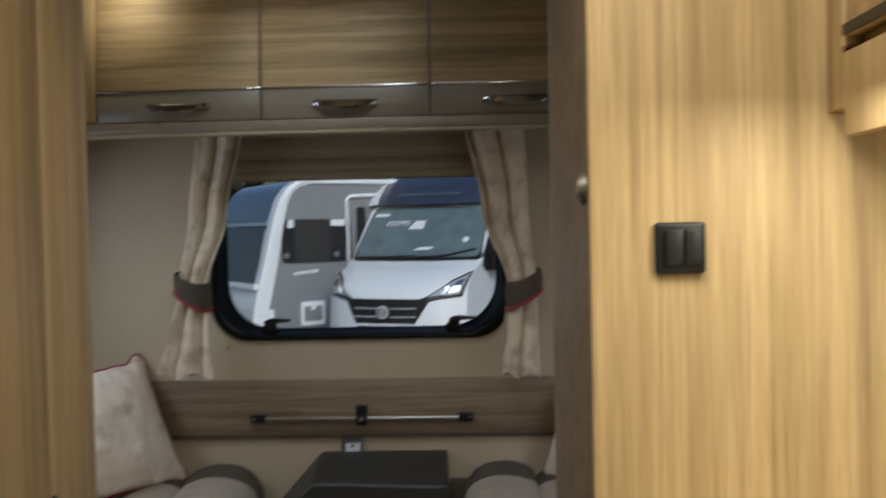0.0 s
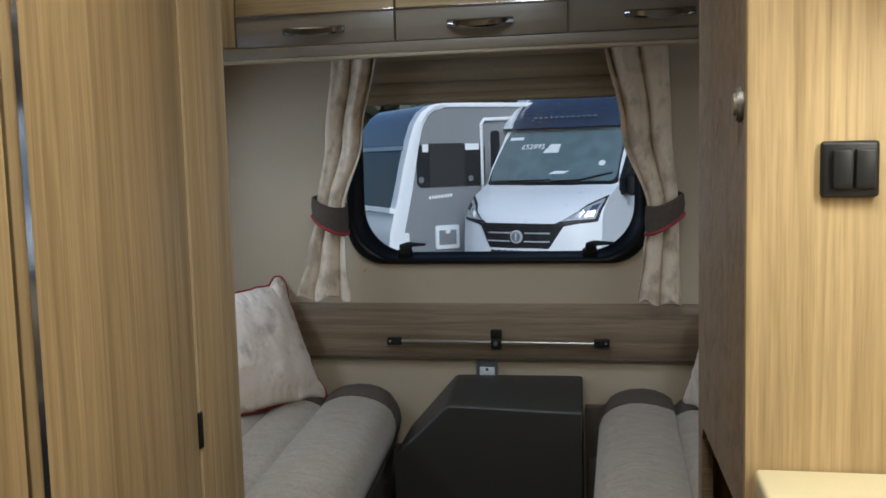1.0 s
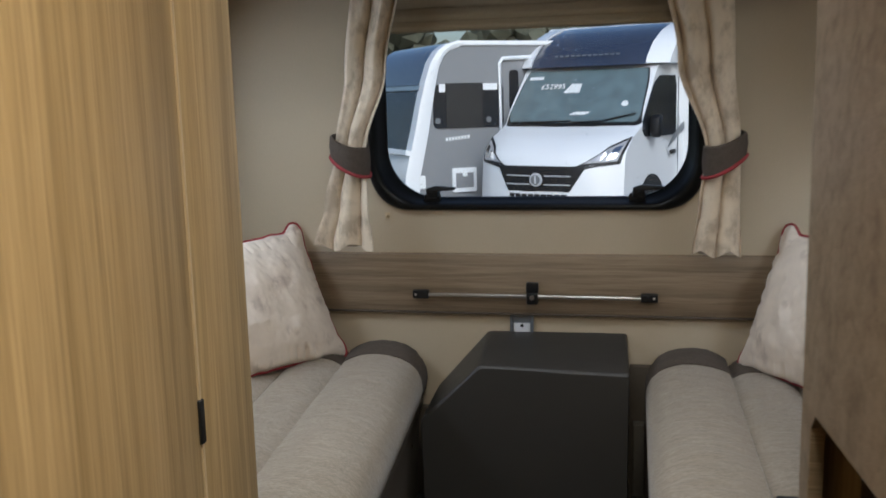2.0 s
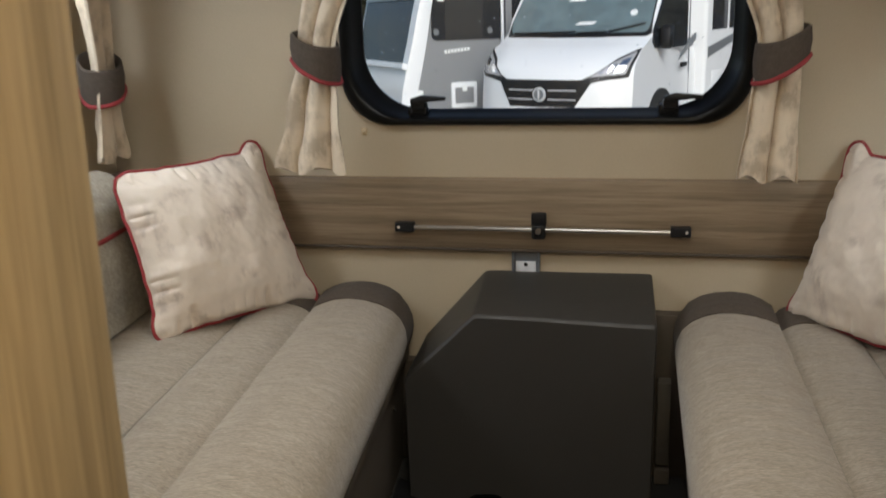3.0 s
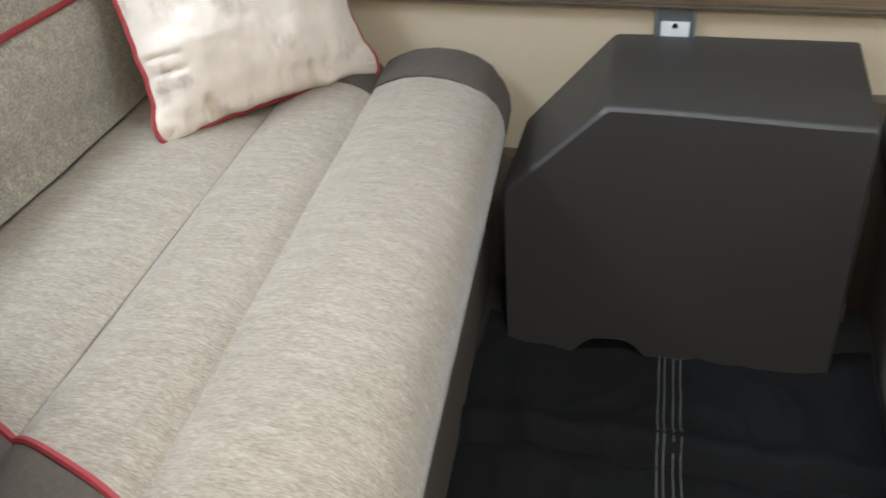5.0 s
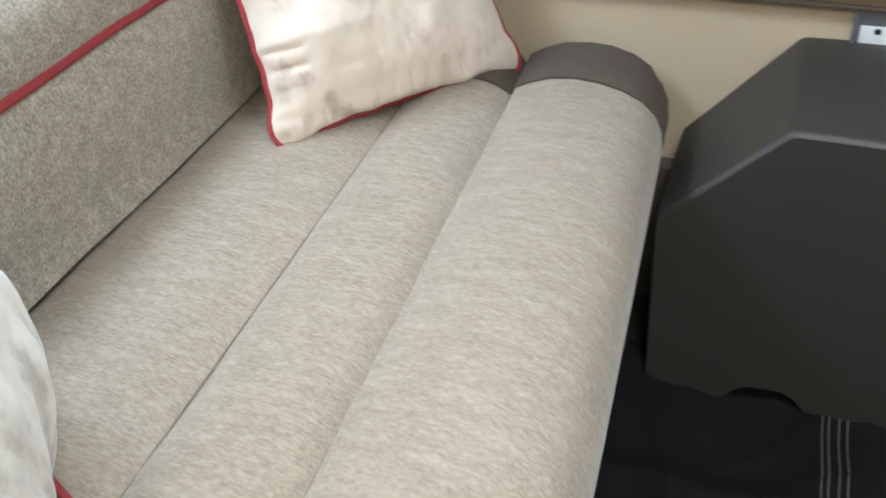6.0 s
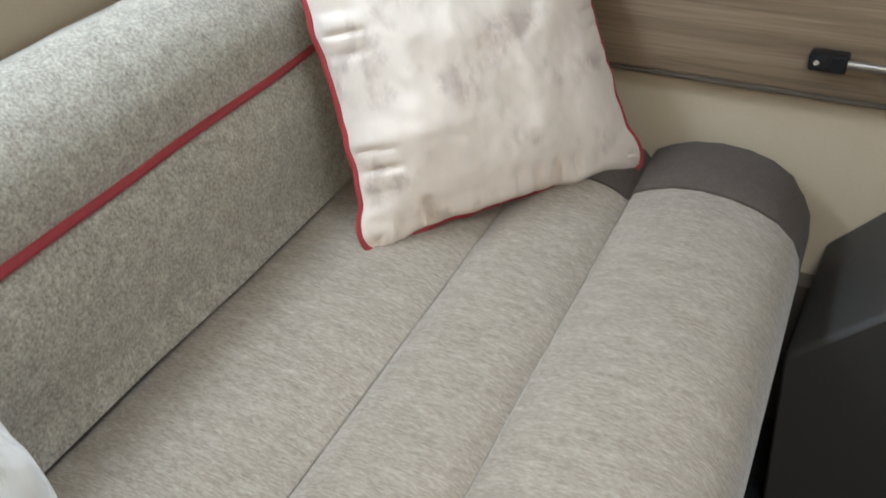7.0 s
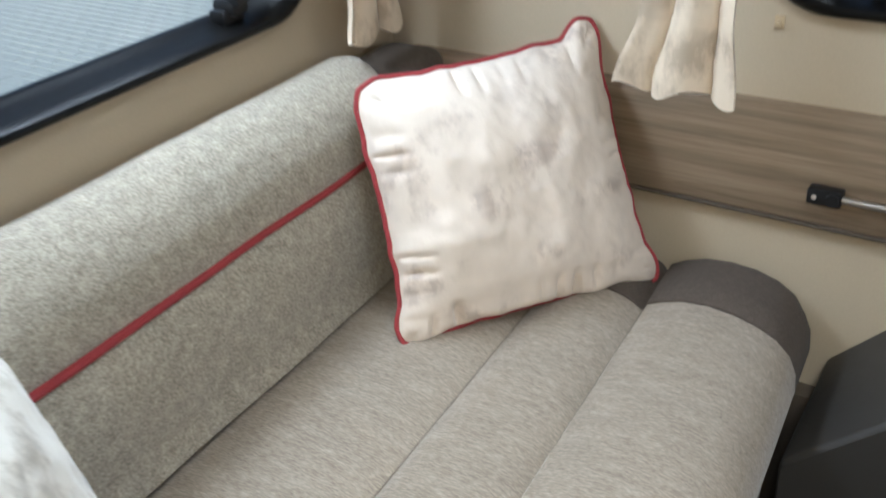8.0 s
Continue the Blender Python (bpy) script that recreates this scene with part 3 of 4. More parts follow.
def rings_along(prof, y0, y1, n, slant=0.0, end0=False, end1=False, seed=0, hold=False):
    rings = []
    xs = [p[0] for p in prof]
    lo, hi = min(xs), max(xs)
    for k in range(n + 1):
        y = y0 + (y1 - y0) * k / n
        sh = 0.0
        if end0:
            sh = max(sh, 1 - (y - y0) / 0.05)
        if end1:
            sh = max(sh, 1 - (y1 - y) / 0.05)
        drop = 0.016 * sh ** 2.2 if sh > 0 else 0
        ring = []
        for x, z in prof:
            u = (x - lo) / (hi - lo)
            zz = z - (drop if z > 0.37 else 0) * (0.5 + u)
            if end1 and z > 0.45:
                zz += 0.30 * (z - 0.45) * min(1.0, (y - y0) / 0.03) + 0.004
            if z > 0.44:
                zz += 0.0035 * noise.noise((x * 9, y * 7, seed)) + 0.0018 * noise.noise((x * 8, y * 34, seed + 5))
            ring.append((x - (drop * 0.6 if u > 0.97 else 0), y + slant * (x - lo) * (1.0 if hold else (1 - k / n) ** 2), zz))
        rings.append(ring)
    return rings


def bench(label, m, xb, s1, s2, xf, y0, y1, band0, band1, flip, group, slant=0.0):
    w = thing("lounge_bench", m @ Vector(((xb + xf) / 2, (y0 + y1) / 2, 0)), label, "bench", group)
    prof = cushion_profile(xb, s1, s2, xf)
    bm = loft(rings_along(prof, band0, band1, 70, slant, seed=flip))
    bm.transform(m)
    cu = part("seat_cushion", bm, SEAT, w, "oatmeal woven seat cushion with stitched channels")
    bm = loft(rings_along(prof, band1 + 0.0005, y1, 14, end1=True, seed=flip))
    bm.transform(m)
    part("end_band", bm, BROWN, cu, "dark brown woven end band")
    bm = loft(rings_along(prof, y0, band0 - 0.0005, 20, slant, end0=True, seed=flip, hold=True))
    bm.transform(m)
    part("end_band", bm, BROWN, cu, "dark brown woven end band")
    top = [p for p in prof if p[1] > 0.335]
    bm = tube([m @ Vector((x, band0 + slant * (x - min(xb, xf)), z + 0.002)) for x, z in top], 0.0045, 6)
    part("piping", bm, RED, cu, "red piping")
    # thin dark tubes stand in for the shade in the two creases
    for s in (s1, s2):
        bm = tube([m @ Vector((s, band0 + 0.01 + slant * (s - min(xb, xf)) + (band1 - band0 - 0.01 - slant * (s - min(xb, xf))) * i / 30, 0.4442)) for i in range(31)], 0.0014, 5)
        part("seam", bm, SEAM_SHADE, cu)
    sg = 1 if xf > xb else -1
    bm = prism(((xf - sg * 0.046, 0.0), (xf - sg * 0.034, 0.2835), (xf - sg * 0.090, 0.2835), (xf - sg * 0.090, 0.0)), "y", y0, y1)
    bm.transform(m)
    part("base_panel", bm, BENCHBOARD, w, "grey-brown bench front panel")
    bm = box(min(xf - sg * 0.092, xf - sg * 0.024), max(xf - sg * 0.092, xf - sg * 0.024), y0, y1, 0.284, 0.309, 0.004)
    bm.transform(m)
    part("base_lipping", bm, BENCHBOARD, w, "grey-brown lipping")
    bm = box(min(xb, xf - sg * 0.094), max(xb, xf - sg * 0.094), y0, y1, 0.290, 0.310)
    bm.transform(m)
    part("slat_board", bm, TAUPE, w)
    for yy in (y1 - 0.20,):
        bm = cyl((xf - sg * 0.036, yy, 0.22), "x", 0.006, 0.008, 12)
        bm.transform(m)
        part("catch", bm, CHROME, w, "chrome push catch")
    return w


bench_west = bench("oatmeal woven bench seat with brown end bands under the side window", LEFT, -0.935, -0.668, -0.505, -0.260, 1.94, 3.160, 2.192, 3.005, 1, "benches of the lounge", -0.40)
bench_east = bench("oatmeal woven bench seat with brown end bands opposite the side window", Matrix.Identity(4), 0.965, 0.714, 0.556, 0.324, 1.885, 3.160, 2.0, 3.005, 2, "benches of the lounge")


def backrest(w, m, xf, xw, y0, y1):
    """A backrest cushion: flat lower face, red piping, rolled top."""
    sg = 1 if xw > xf else -1
    d = abs(xw - xf)
    low = [(0.014, 0.452), (-0.003, 0.460), (0.004, 0.50), (-0.004, 0.56), (-0.004, 0.63), (0.010, 0.672), (0.012, 0.676)]
    hi = [(0.012, 0.678), (0.010, 0.682), (0.007, 0.705), (0.014, 0.740), (0.034, 0.775), (0.066, 0.800), (0.10, 0.808), (0.135, 0.800), (d, 0.775)]

    def run(pts, back):
        prof = [(xf + sg * a, z) for a, z in pts] + [(xw, z) for z in back]
        dense = []
        for (xa, za), (xb2, zb) in zip(prof, prof[1:] + prof[:1]):
            for j in range(3):
                dense.append((xa + (xb2 - xa) * j / 3, za + (zb - za) * j / 3))
        rings = []
        for k in range(61):
            y = y0 + (y1 - y0) * k / 60
            sh = max(0, 1 - (y1 - y) / 0.05, 1 - (y - y0) / 0.05) ** 2.2 * 0.03
            rings.append([(x + sg * (sh if abs(x - xf) < 0.08 else 0) + 0.004 * noise.noise((1.5, y * 5, z * 6)), y, z - (sh if z > 0.72 else 0) + 0.003 * noise.noise((x * 5, y * 8, 3.3))) for x, z in dense])
        bm = loft(rings)
        bm.transform(m)
        return bm
    part("backrest_panel", run(low, [0.676, 0.452]), BACK, w, "grey-beige speckled tweed panel")
    part("backrest_roll", run(hi, [0.678]), BACK, w, "grey-beige speckled tweed roll")
    pip = []
    for k in range(41):
        y = y0 + (y1 - y0) * k / 40
        pip.append(m @ Vector((xf - sg * 0.001 + sg * 0.010, y, 0.677 + 0.004 * noise.noise((2.2, y * 6, 1)))))
    part("backrest_piping", tube(pip, 0.0062, 8), RED, w, "red piping")


backrest(bench_west, LEFT, -0.910, -1.068, 1.72, 2.985)
backrest(bench_east, Matrix.Identity(4), 0.943, 1.095, 1.89, 2.985)


def corner_pad(m, x0, x1, label):
    w = thing("corner_pad", m @ Vector(((x0 + x1) / 2, 3.06, 0.45)), label, "pad", "pads in the lounge corners")
    bm = box(x0, x1, 2.995, 3.14, 0.45, 0.775, 0.03, 4)
    bm.transform(m)
    part("pad", bm, BROWN, w)


corner_pad(LEFT, -1.065, -0.93, "dark brown woven corner pad behind the cushion")
corner_pad(Matrix.Identity(4), 0.96, 1.09, "dark brown woven corner pad behind the cushion")


def pillow(bl, br, tip, tl, thick, label, seed, piped=True, ear=1.0, pinch=0.7):
    """A square scatter cushion from its four corners, as it slumps."""
    bl, br, tip, tl = Vector(bl), Vector(br), Vector(tip), Vector(tl)
    ex, ey = br - bl, tip - br
    nz = ex.cross(ey).normalized()
    if nz.z < -0.2:
        nz = -nz
    w = thing("scatter_cushion", (bl + br) / 2, label, "scatter cushion", "scatter cushions")
    n = 104
    rnd = random.Random(seed)
    ph = [rnd.uniform(0, 9) for _ in range(6)]

    def edge_in(s):
        return (0.030 + 0.018 * noise.noise((s * 5, seed, 2)) + 0.012 * noise.noise((s * 13, seed, 5))) * (1 - abs(2 * s - 1) ** 2.2)

    def at(i, j, side):
        s, t2 = i / n, j / n
        s0, t0 = s, t2
        if side > 0:
            # the stuffed front hangs a little over the seam along the lower edge
            bulge = 0.030 * (0.75 + 0.5 * noise.noise((t0 * 6, s0 * 6, seed + 9)))
            t0 -= bulge * math.sin(math.pi * t2 / 0.09) * min(1.0, 5 * s * (1 - s)) if t2 < 0.09 else 0
        u = s0 + edge_in(t2) * (1 - 2 * s)
        v = t0 + edge_in(s) * (1 - 2 * t2)
        a, b = 1 - abs(2 * s - 1) ** 2.6, 1 - abs(2 * t2 - 1) ** 2.6
        h = max(0, a * b) ** 0.62
        d = min(s, 1 - s, t2, 1 - t2)
        pucker = 0.0
        if 0 < d < 0.13:
            edge = 0 if d == s else 1 if d == 1 - s else 2 if d == t2 else 3
            q = t2 if edge < 2 else s
            ridge = abs(math.sin(q * 30 + ph[edge] + 5.0 * noise.noise((q * 4, ph[edge], 0)) + 4 * d)) ** 7
            deep = 0.42 + 2.4 * max(0, noise.noise((q * 5.3, ph[edge] + 7, seed)))
            pucker = -pinch * 0.017 * ridge * deep * math.sin(d / 0.13 * math.pi) ** 0.8 * (0.6 + 0.8 * noise.noise((s * 9, t2 * 9, 2.5)))
        z = side * (thick * h + pucker + 0.010 * h * noise.noise((s * 3, t2 * 3, seed)) + 0.006 * h * noise.noise((s * 9, t2 * 7, seed + 3)) + 0.002 * h * noise.noise((s * 26, t2 * 22, seed + 6)))
        cx, cy = 2 * s - 1, 2 * t2 - 1
        r = 0.20 if cx > 0 and cy > 0 else 0.28 if cy > 0 else 0.16
        ax, ay = (abs(cx) - 1 + r) / r, (abs(cy) - 1 + r) / r
        if ax > 0 and ay > 0:
            # round the corner
            f = max(ax, ay) / math.hypot(ax, ay) - 1
            u += math.copysign(1, cx) * ax * f * r / 2
            v += math.copysign(1, cy) * ay * f * r / 2
        k = max(0, abs(cx) - 0.70) * max(0, abs(cy) - 0.70) * 11
        k = min(1.0, k * 2.0) * (2 - min(1.0, k * 2.0))
        lug = k * ear if cx > 0 or cy < 0 else 0.0
        uu = u + math.copysign((0.018 if cy > 0 else 0.022) * lug, cx)
        vv = v + math.copysign((0.060 if cy > 0 else 0.016) * lug, cy)
        return (bl * (1 - uu) + br * uu) * (1 - vv) + (tl * (1 - uu) + tip * uu) * vv + nz * (z - 0.012)

    bm = bmesh.new()
    grids = []
    for side in (1, -0.8):
        g = [[bm.verts.new(at(i, j, side)) for j in range(n + 1)] for i in range(n + 1)]
        grids.append(g)
        for i in range(n):
            for j in range(n):
                f = (g[i][j], g[i + 1][j], g[i + 1][j + 1], g[i][j + 1])
                bm.faces.new(f if side > 0 else f[::-1])
    bmesh.ops.remove_doubles(bm, verts=bm.verts, dist=0.0004)
    part("cover", bm, VELVET if piped else SILVERED, w)
    loop = [(i, 0) for i in range(n)] + [(n, j) for j in range(n)] + [(n - i, n) for i in range(n)] + [(0, n - j) for j in range(n)]
    pts = [at(i, j, 0) for i, j in loop]
    c0 = (bl + br) / 2 + ey / 2
    pts = [p + (p - c0).normalized() * 0.002 for p in pts]
    # round the four corners of the piping
    for _ in range(2):
        pts = [(pts[k - 1] + pts[k] * 2 + pts[(k + 1) % len(pts)]) / 4 for k in range(len(pts))]
    part("piping", tube(pts, 0.0041, 7, True), RED if piped else SILVERED, w, "red piping" if piped else "")
    return w


pillow((-0.800, 2.722, 0.462), (-0.556, 3.085, 0.456), (-0.711, 3.150, 0.836), (-0.930, 2.800, 0.826), 0.080, "champagne crushed velvet scatter cushion with red piping in the bench corner", 4)
pillow((0.815, 2.725, 0.462), (0.572, 3.090, 0.456), (0.690, 3.145, 0.836), (0.918, 2.790, 0.834), 0.080, "champagne crushed velvet scatter cushion with red piping in the bench corner", 5)
pillow((-0.520, 1.92, 0.472), (-0.780, 2.205, 0.472), (-0.930, 2.185, 0.855), (-0.660, 1.87, 0.855), 0.085, "champagne crushed velvet scatter cushion at the near bench end", 6, False, 0.0, 0.25)

# ---- the floor cloth ----
cloth = thing("floor_cloth", (0, 2.4, 0), "black quilted floor cloth with pale stitched stripes, rumpled", "floor cloth")
bm = bmesh.new()
gx, gy = 84, 150
x0, x1, y0, y1 = -0.335, 0.36, 1.25, 2.97


def cloth_z(x, y):
    fold = 0.024 * math.exp(-((y - 2.66 + 0.03 * x) / 0.03) ** 2) - 0.012 * math.exp(-((y - 2.62 + 0.03 * x) / 0.012) ** 2) + 0.02 * math.exp(-((y - 2.93) / 0.03) ** 2) * (0.5 + noise.noise((x * 8, 1, 1)))
    crease = (1 - abs(noise.noise((x * 4 + y * 1.5, y * 4 - x, 4.4)))) ** 7 * 0.016 + (1 - abs(noise.noise((x * 9 - y * 2, y * 6, 8.1)))) ** 8 * 0.008
    return 0.012 + fold + crease + 0.016 * noise.noise((x * 6, y * 5, 0.7)) + 0.006 * noise.noise((x * 15, y * 13, 1.9))


g = [[bm.verts.new((x0 + (x1 - x0) * i / gx, y0 + (y1 - y0) * j / gy, max(0.003, cloth_z(x0 + (x1 - x0) * i / gx, y0 + (y1 - y0) * j / gy)) if 0 < i < gx and 0 < j < gy else 0.001)) for j in range(gy + 1)] for i in range(gx + 1)]
for i in range(gx):
    for j in range(gy):
        bm.faces.new((g[i][j], g[i + 1][j], g[i + 1][j + 1], g[i][j + 1]))
part("cloth", bm, MAT_CLOTH, cloth)
for sx in (-0.017, -0.007, 0.008, 0.020):
    pts = []
    for j in range(80):
        y = 1.3 + (2.94 - 1.3) * j / 79
        x = sx + 0.024 - 0.05 * (y - 2.57) + 0.003 * math.sin(y * 9)
        pts.append((x, y, max(0.003, cloth_z(x, y)) + 0.001))
    part("stitched_stripe", tube(pts, 0.0012, 5), STITCH, cloth, "pale stitched stripe")

# ---- the tall cupboard on the aisle ----
cup = thing("tall_cupboard", (-0.5, 1.3, 0), "tall oak laminate cupboard with a narrow door beside the aisle", "cupboard")
DX = -0.013
part("side_body", prism(((-0.102 + DX, 0.910), (-0.193 + DX, 1.405), (-0.238 + DX, 1.650), (-0.25 + DX, 1.664), (-0.99, 1.664), (-0.99, 0.910)), "z", 0.0, 1.998), OAK, cup)
part("door", prism(((-0.088 + DX, 0.907), (-0.176 + DX, 1.402), (-0.190 + DX, 1.400), (-0.101 + DX, 0.911)), "z", 0.03, 1.985, 0.002), OAK, cup, "oak laminate cupboard door")
part("stile", prism(((-0.177 + DX, 1.409), (-0.222 + DX, 1.652), (-0.231 + DX, 1.658), (-0.238 + DX, 1.650), (-0.191 + DX, 1.408)), "z", 0.0, 1.998, 0.002), OAK, cup)
part("edge_strip", prism(((-0.174 + DX, 1.4025), (-0.175 + DX, 1.4085), (-0.189 + DX, 1.4085), (-0.188 + DX, 1.4025)), "z", 0.0, 1.998), EDGE, cup, "pale edging strip")
part("catch", box(-0.181 + DX, -0.172 + DX, 1.398, 1.410, 0.836, 0.888, 0.002), BLACK, cup, "dark metal door catch")
part("chrome_strip", prism(((-0.066 + DX, 0.892), (-0.070 + DX, 0.906), (-0.102 + DX, 0.906), (-0.102 + DX, 0.892)), "z", 0.0, 1.998), CHROME, cup, "chrome strip")
tall = thing("fridge_housing", (-0.5, 0.3, 0), "pale oak laminate tall unit beside the aisle", "cupboard")
part("body", prism(((-0.092, -0.6), (-0.092, 0.890), (-0.99, 0.890), (-0.99, -0.6)), "z", 0.0, 1.998, 0.002), OAK, tall)
part("door", box(-0.0915, -0.080, -0.3, 0.872, 0.10, 1.95, 0.003), OAK, tall, "pale oak laminate door")

# ---- the galley side: partition with switch, worktop, lockers ----
part_r = thing("galley_partition", (0.8, 1.5, 0), "oak laminate partition at the end of the galley", "partition")
part("front_panel", box(0.523, 1.098, 1.200, 1.218, 0.0, 1.998, 0.0015), OAK, part_r)
part("side_panel", prism(((1.2185, 0.842), (1.2185, 1.998), (1.785, 1.998), (1.785, 0.56), (1.725, 0.56), (1.718, 0.775), (1.69, 0.800)), "x", 0.523, 0.541), ELM, part_r, "greyed laminate side panel")
# black sheet added for the shade inside the open recess
part("recess_shade", box(0.60, 0.61, 1.2185, 1.78, 0.0, 0.86), BLACK, part_r, "black sheet standing in for the shade in the recess")
part("back_panel", box(0.5415, 1.098, 1.767, 1.785, 0.0, 1.998, 0.0015), OAK, part_r)
knob = part("push_lock", cyl((0.520, 1.243, 1.284), "x", 0.019, 0.007, 28, 0.002), plain("dull_nickel", (0.22, 0.21, 0.19), 0.5, 0.7), part_r, "round dull nickel push lock")
part("button", cyl((0.5155, 1.243, 1.284), "x", 0.012, 0.004, 24, 0.001), TAUPE, knob)

sw = thing("light_switch", (0.62, 1.198, 1.215), "black double rocker light switch on the oak panel", "switch")
part("surround", box(0.592, 0.647, 1.190, 1.1995, 1.187, 1.243, 0.004, 3), BLACK, sw)
for sx in (0.6025, 0.6235):
    part("rocker", prism(((1.1865, 1.196), (1.1845, 1.2), (1.183, 1.234), (1.189, 1.235), (1.19, 1.196)), "x", sx, sx + 0.0185, 0.0015), plain("black_rocker", (0.014, 0.014, 0.015), 0.4, spec=0.3), sw)

top = thing("worktop", (0.8, 0.5, 0.9), "cream galley worktop with rounded edge", "worktop")
part("slab", box(0.532, 1.098, -0.7, 1.1985, 0.872, 0.906, 0.006, 3), WORKTOP, top)
kit = thing("galley_cabinet", (0.8, 0.3, 0), "oak laminate galley base cabinet under the worktop", "cabinet")
part("body", box(0.556, 1.098, -0.7, 1.199, 0.0, 0.8715, 0.002), OAK, kit)
sink = thing("sink_rim", (0.85, 0.78, 0.906), "dark round sink rim set in the worktop", "sink")
rings = []
for i in range(41):
    a = 2 * math.pi * i / 40
    rings.append([(0.86 + math.cos(a) * r, 0.80 + math.sin(a) * r * 0.92, z) for r, z in ((0.235, 0.9065), (0.232, 0.913), (0.215, 0.914), (0.205, 0.908), (0.19, 0.9065))])
bm = loft(rings, True, False)
bmesh.ops.remove_doubles(bm, verts=bm.verts, dist=1e-6)
part("rim", bm, STEEL, sink)
part("lid", cyl((0.86, 0.80, 0.9068), "z", 0.192, 0.006, 48), plain("smoked_glass_lid", (0.02, 0.02, 0.02), 0.08), sink, "smoked glass lid")

ol = thing("galley_locker", (0.9, 0.5, 1.4), "oak laminate overhead locker above the galley", "locker")
part("body", box(0.797, 1.098, -0.7, 1.1985, 1.358, 1.998, 0.003), OAK, ol)
part("door", box(0.776, 0.795, 0.42, 1.135, 1.428, 1.97, 0.003), OAK_SIDE, ol, "oak laminate locker door")
part("end_post", box(0.780, 0.7955, 1.150, 1.1985, 1.358, 1.998, 0.002), OAK, ol)
part("lower_rail", box(0.780, 0.7955, -0.7, 1.1495, 1.328, 1.415, 0.002), OAK, ol)
# black strip stands in for the dark gap below the door
part("trim_line", box(0.773, 0.7755, 0.42, 1.135, 1.428, 1.440, 0.001), BLACK, ol, "black strip for the shaded gap under the door")
part("edge_strip", box(0.777, 0.795, 1.137, 1.148, 1.42, 1.97, 0.001), EDGE, ol, "pale edging strip")

bin_ = thing("black_bin", (0.56, 1.83, 0), "black plastic bin standing at the end of the bench", "bin")
part("bin_body", prism(((0.508, 1.788), (0.62, 1.788), (0.62, 1.878), (0.508, 1.878)), "z", 0.0, 0.594, 0.008, 2), BLACK, bin_)
part("bin_lid", box(0.505, 0.623, 1.786, 1.880, 0.5945, 0.609, 0.005), BLACK, bin_)
part("bin_label", box(0.556, 0.590, 1.7845, 1.7875, 0.575, 0.588, 0.0005), plain("blue_tag", (0.12, 0.16, 0.3), 0.6), bin_, "small blue tag")

# ---- outside ----
GZ = -0.68
bm = bmesh.new()
bmesh.ops.create_grid(bm, x_segments=2, y_segments=2, size=900)
bm.transform(Matrix.Translation((0, 0, GZ)))
tagged(part("ground", bm, plain("wet_asphalt", (0.055, 0.056, 0.056), 0.7, grain=30, vary=0.25)), "wet grey asphalt yard", "ground", kind="structure")

PAINT = plain("white_vehicle_paint", (0.80, 0.81, 0.82), 0.25, grain=30, vary=0.03, relief=0.0, coat=0.5)
NAVY = plain("dark_blue_gloss", (0.035, 0.045, 0.075), 0.18, grain=30, vary=0.15, relief=0.0, coat=0.6)
SILVER = plain("silver_grey_paint", (0.22, 0.225, 0.235), 0.32, grain=20, vary=0.05, relief=0.0, coat=0.3)
TINT = plain("dark_tinted_glass", (0.02, 0.022, 0.026), 0.07, grain=8, vary=0.3, relief=0.0, spec=0.3)
# pale teal base colour carries the sky's reflection in the windscreen
SCREEN = plain("sky_coloured_windscreen", (0.13, 0.175, 0.185), 0.12, grain=5, vary=0.35, relief=0.0, spec=0.8)
LAMP = plain("headlamp_lens", (0.36, 0.36, 0.37), 0.4, grain=60, vary=0.5, relief=0.3, coat=0.2)
PALE_BAR = plain("satin_bright_trim", (0.52, 0.53, 0.54), 0.45, vary=0.05, relief=0.0)
TYRE = plain("tyre_rubber", (0.02, 0.02, 0.02), 0.8)
CARD = plain("white_card", (0.78, 0.79, 0.78), 0.6, vary=0.03)
GREEN = plain("dark_green_print", (0.02, 0.07, 0.06), 0.6)
GREY = plain("grey_stripe", (0.16, 0.17, 0.18), 0.4)

YAW = -21
VAN = Matrix.Translation((-0.90, 12.0, GZ)) @ Matrix.Rotation(radians(YAW), 4, "Z")
NOSE = [(0.10, 0.26), (0.0, 0.34), (-0.01, 0.50), (0.0, 0.72), (0.03, 1.00), (0.06, 1.07), (0.14, 1.17), (0.42, 1.34), (0.78, 1.47), (0.90, 1.53), (1.22, 1.89), (1.52, 2.23), (1.62, 2.27), (2.75, 2.30)]


def nose(x, s, off=0.0):
    """A point on the cab's front skin: x across, s along the profile from the bumper to the roof."""
    i = min(int(s), len(NOSE) - 2)
    k = s - i
    y, z = NOSE[i][0] + (NOSE[i + 1][0] - NOSE[i][0]) * k, NOSE[i][1] + (NOSE[i + 1][1] - NOSE[i][1]) * k
    c = 0.36 if z < 1.0 else max(0.08, 0.36 - (z - 1.0) * 0.42)
    tp = 1.0 - 0.035 * min(1, max(0, (z - 1.25) / 0.95))
    return Vector((x * tp, y + c * abs(x) ** 2.8 - off * 0.8, z + off * 0.6))


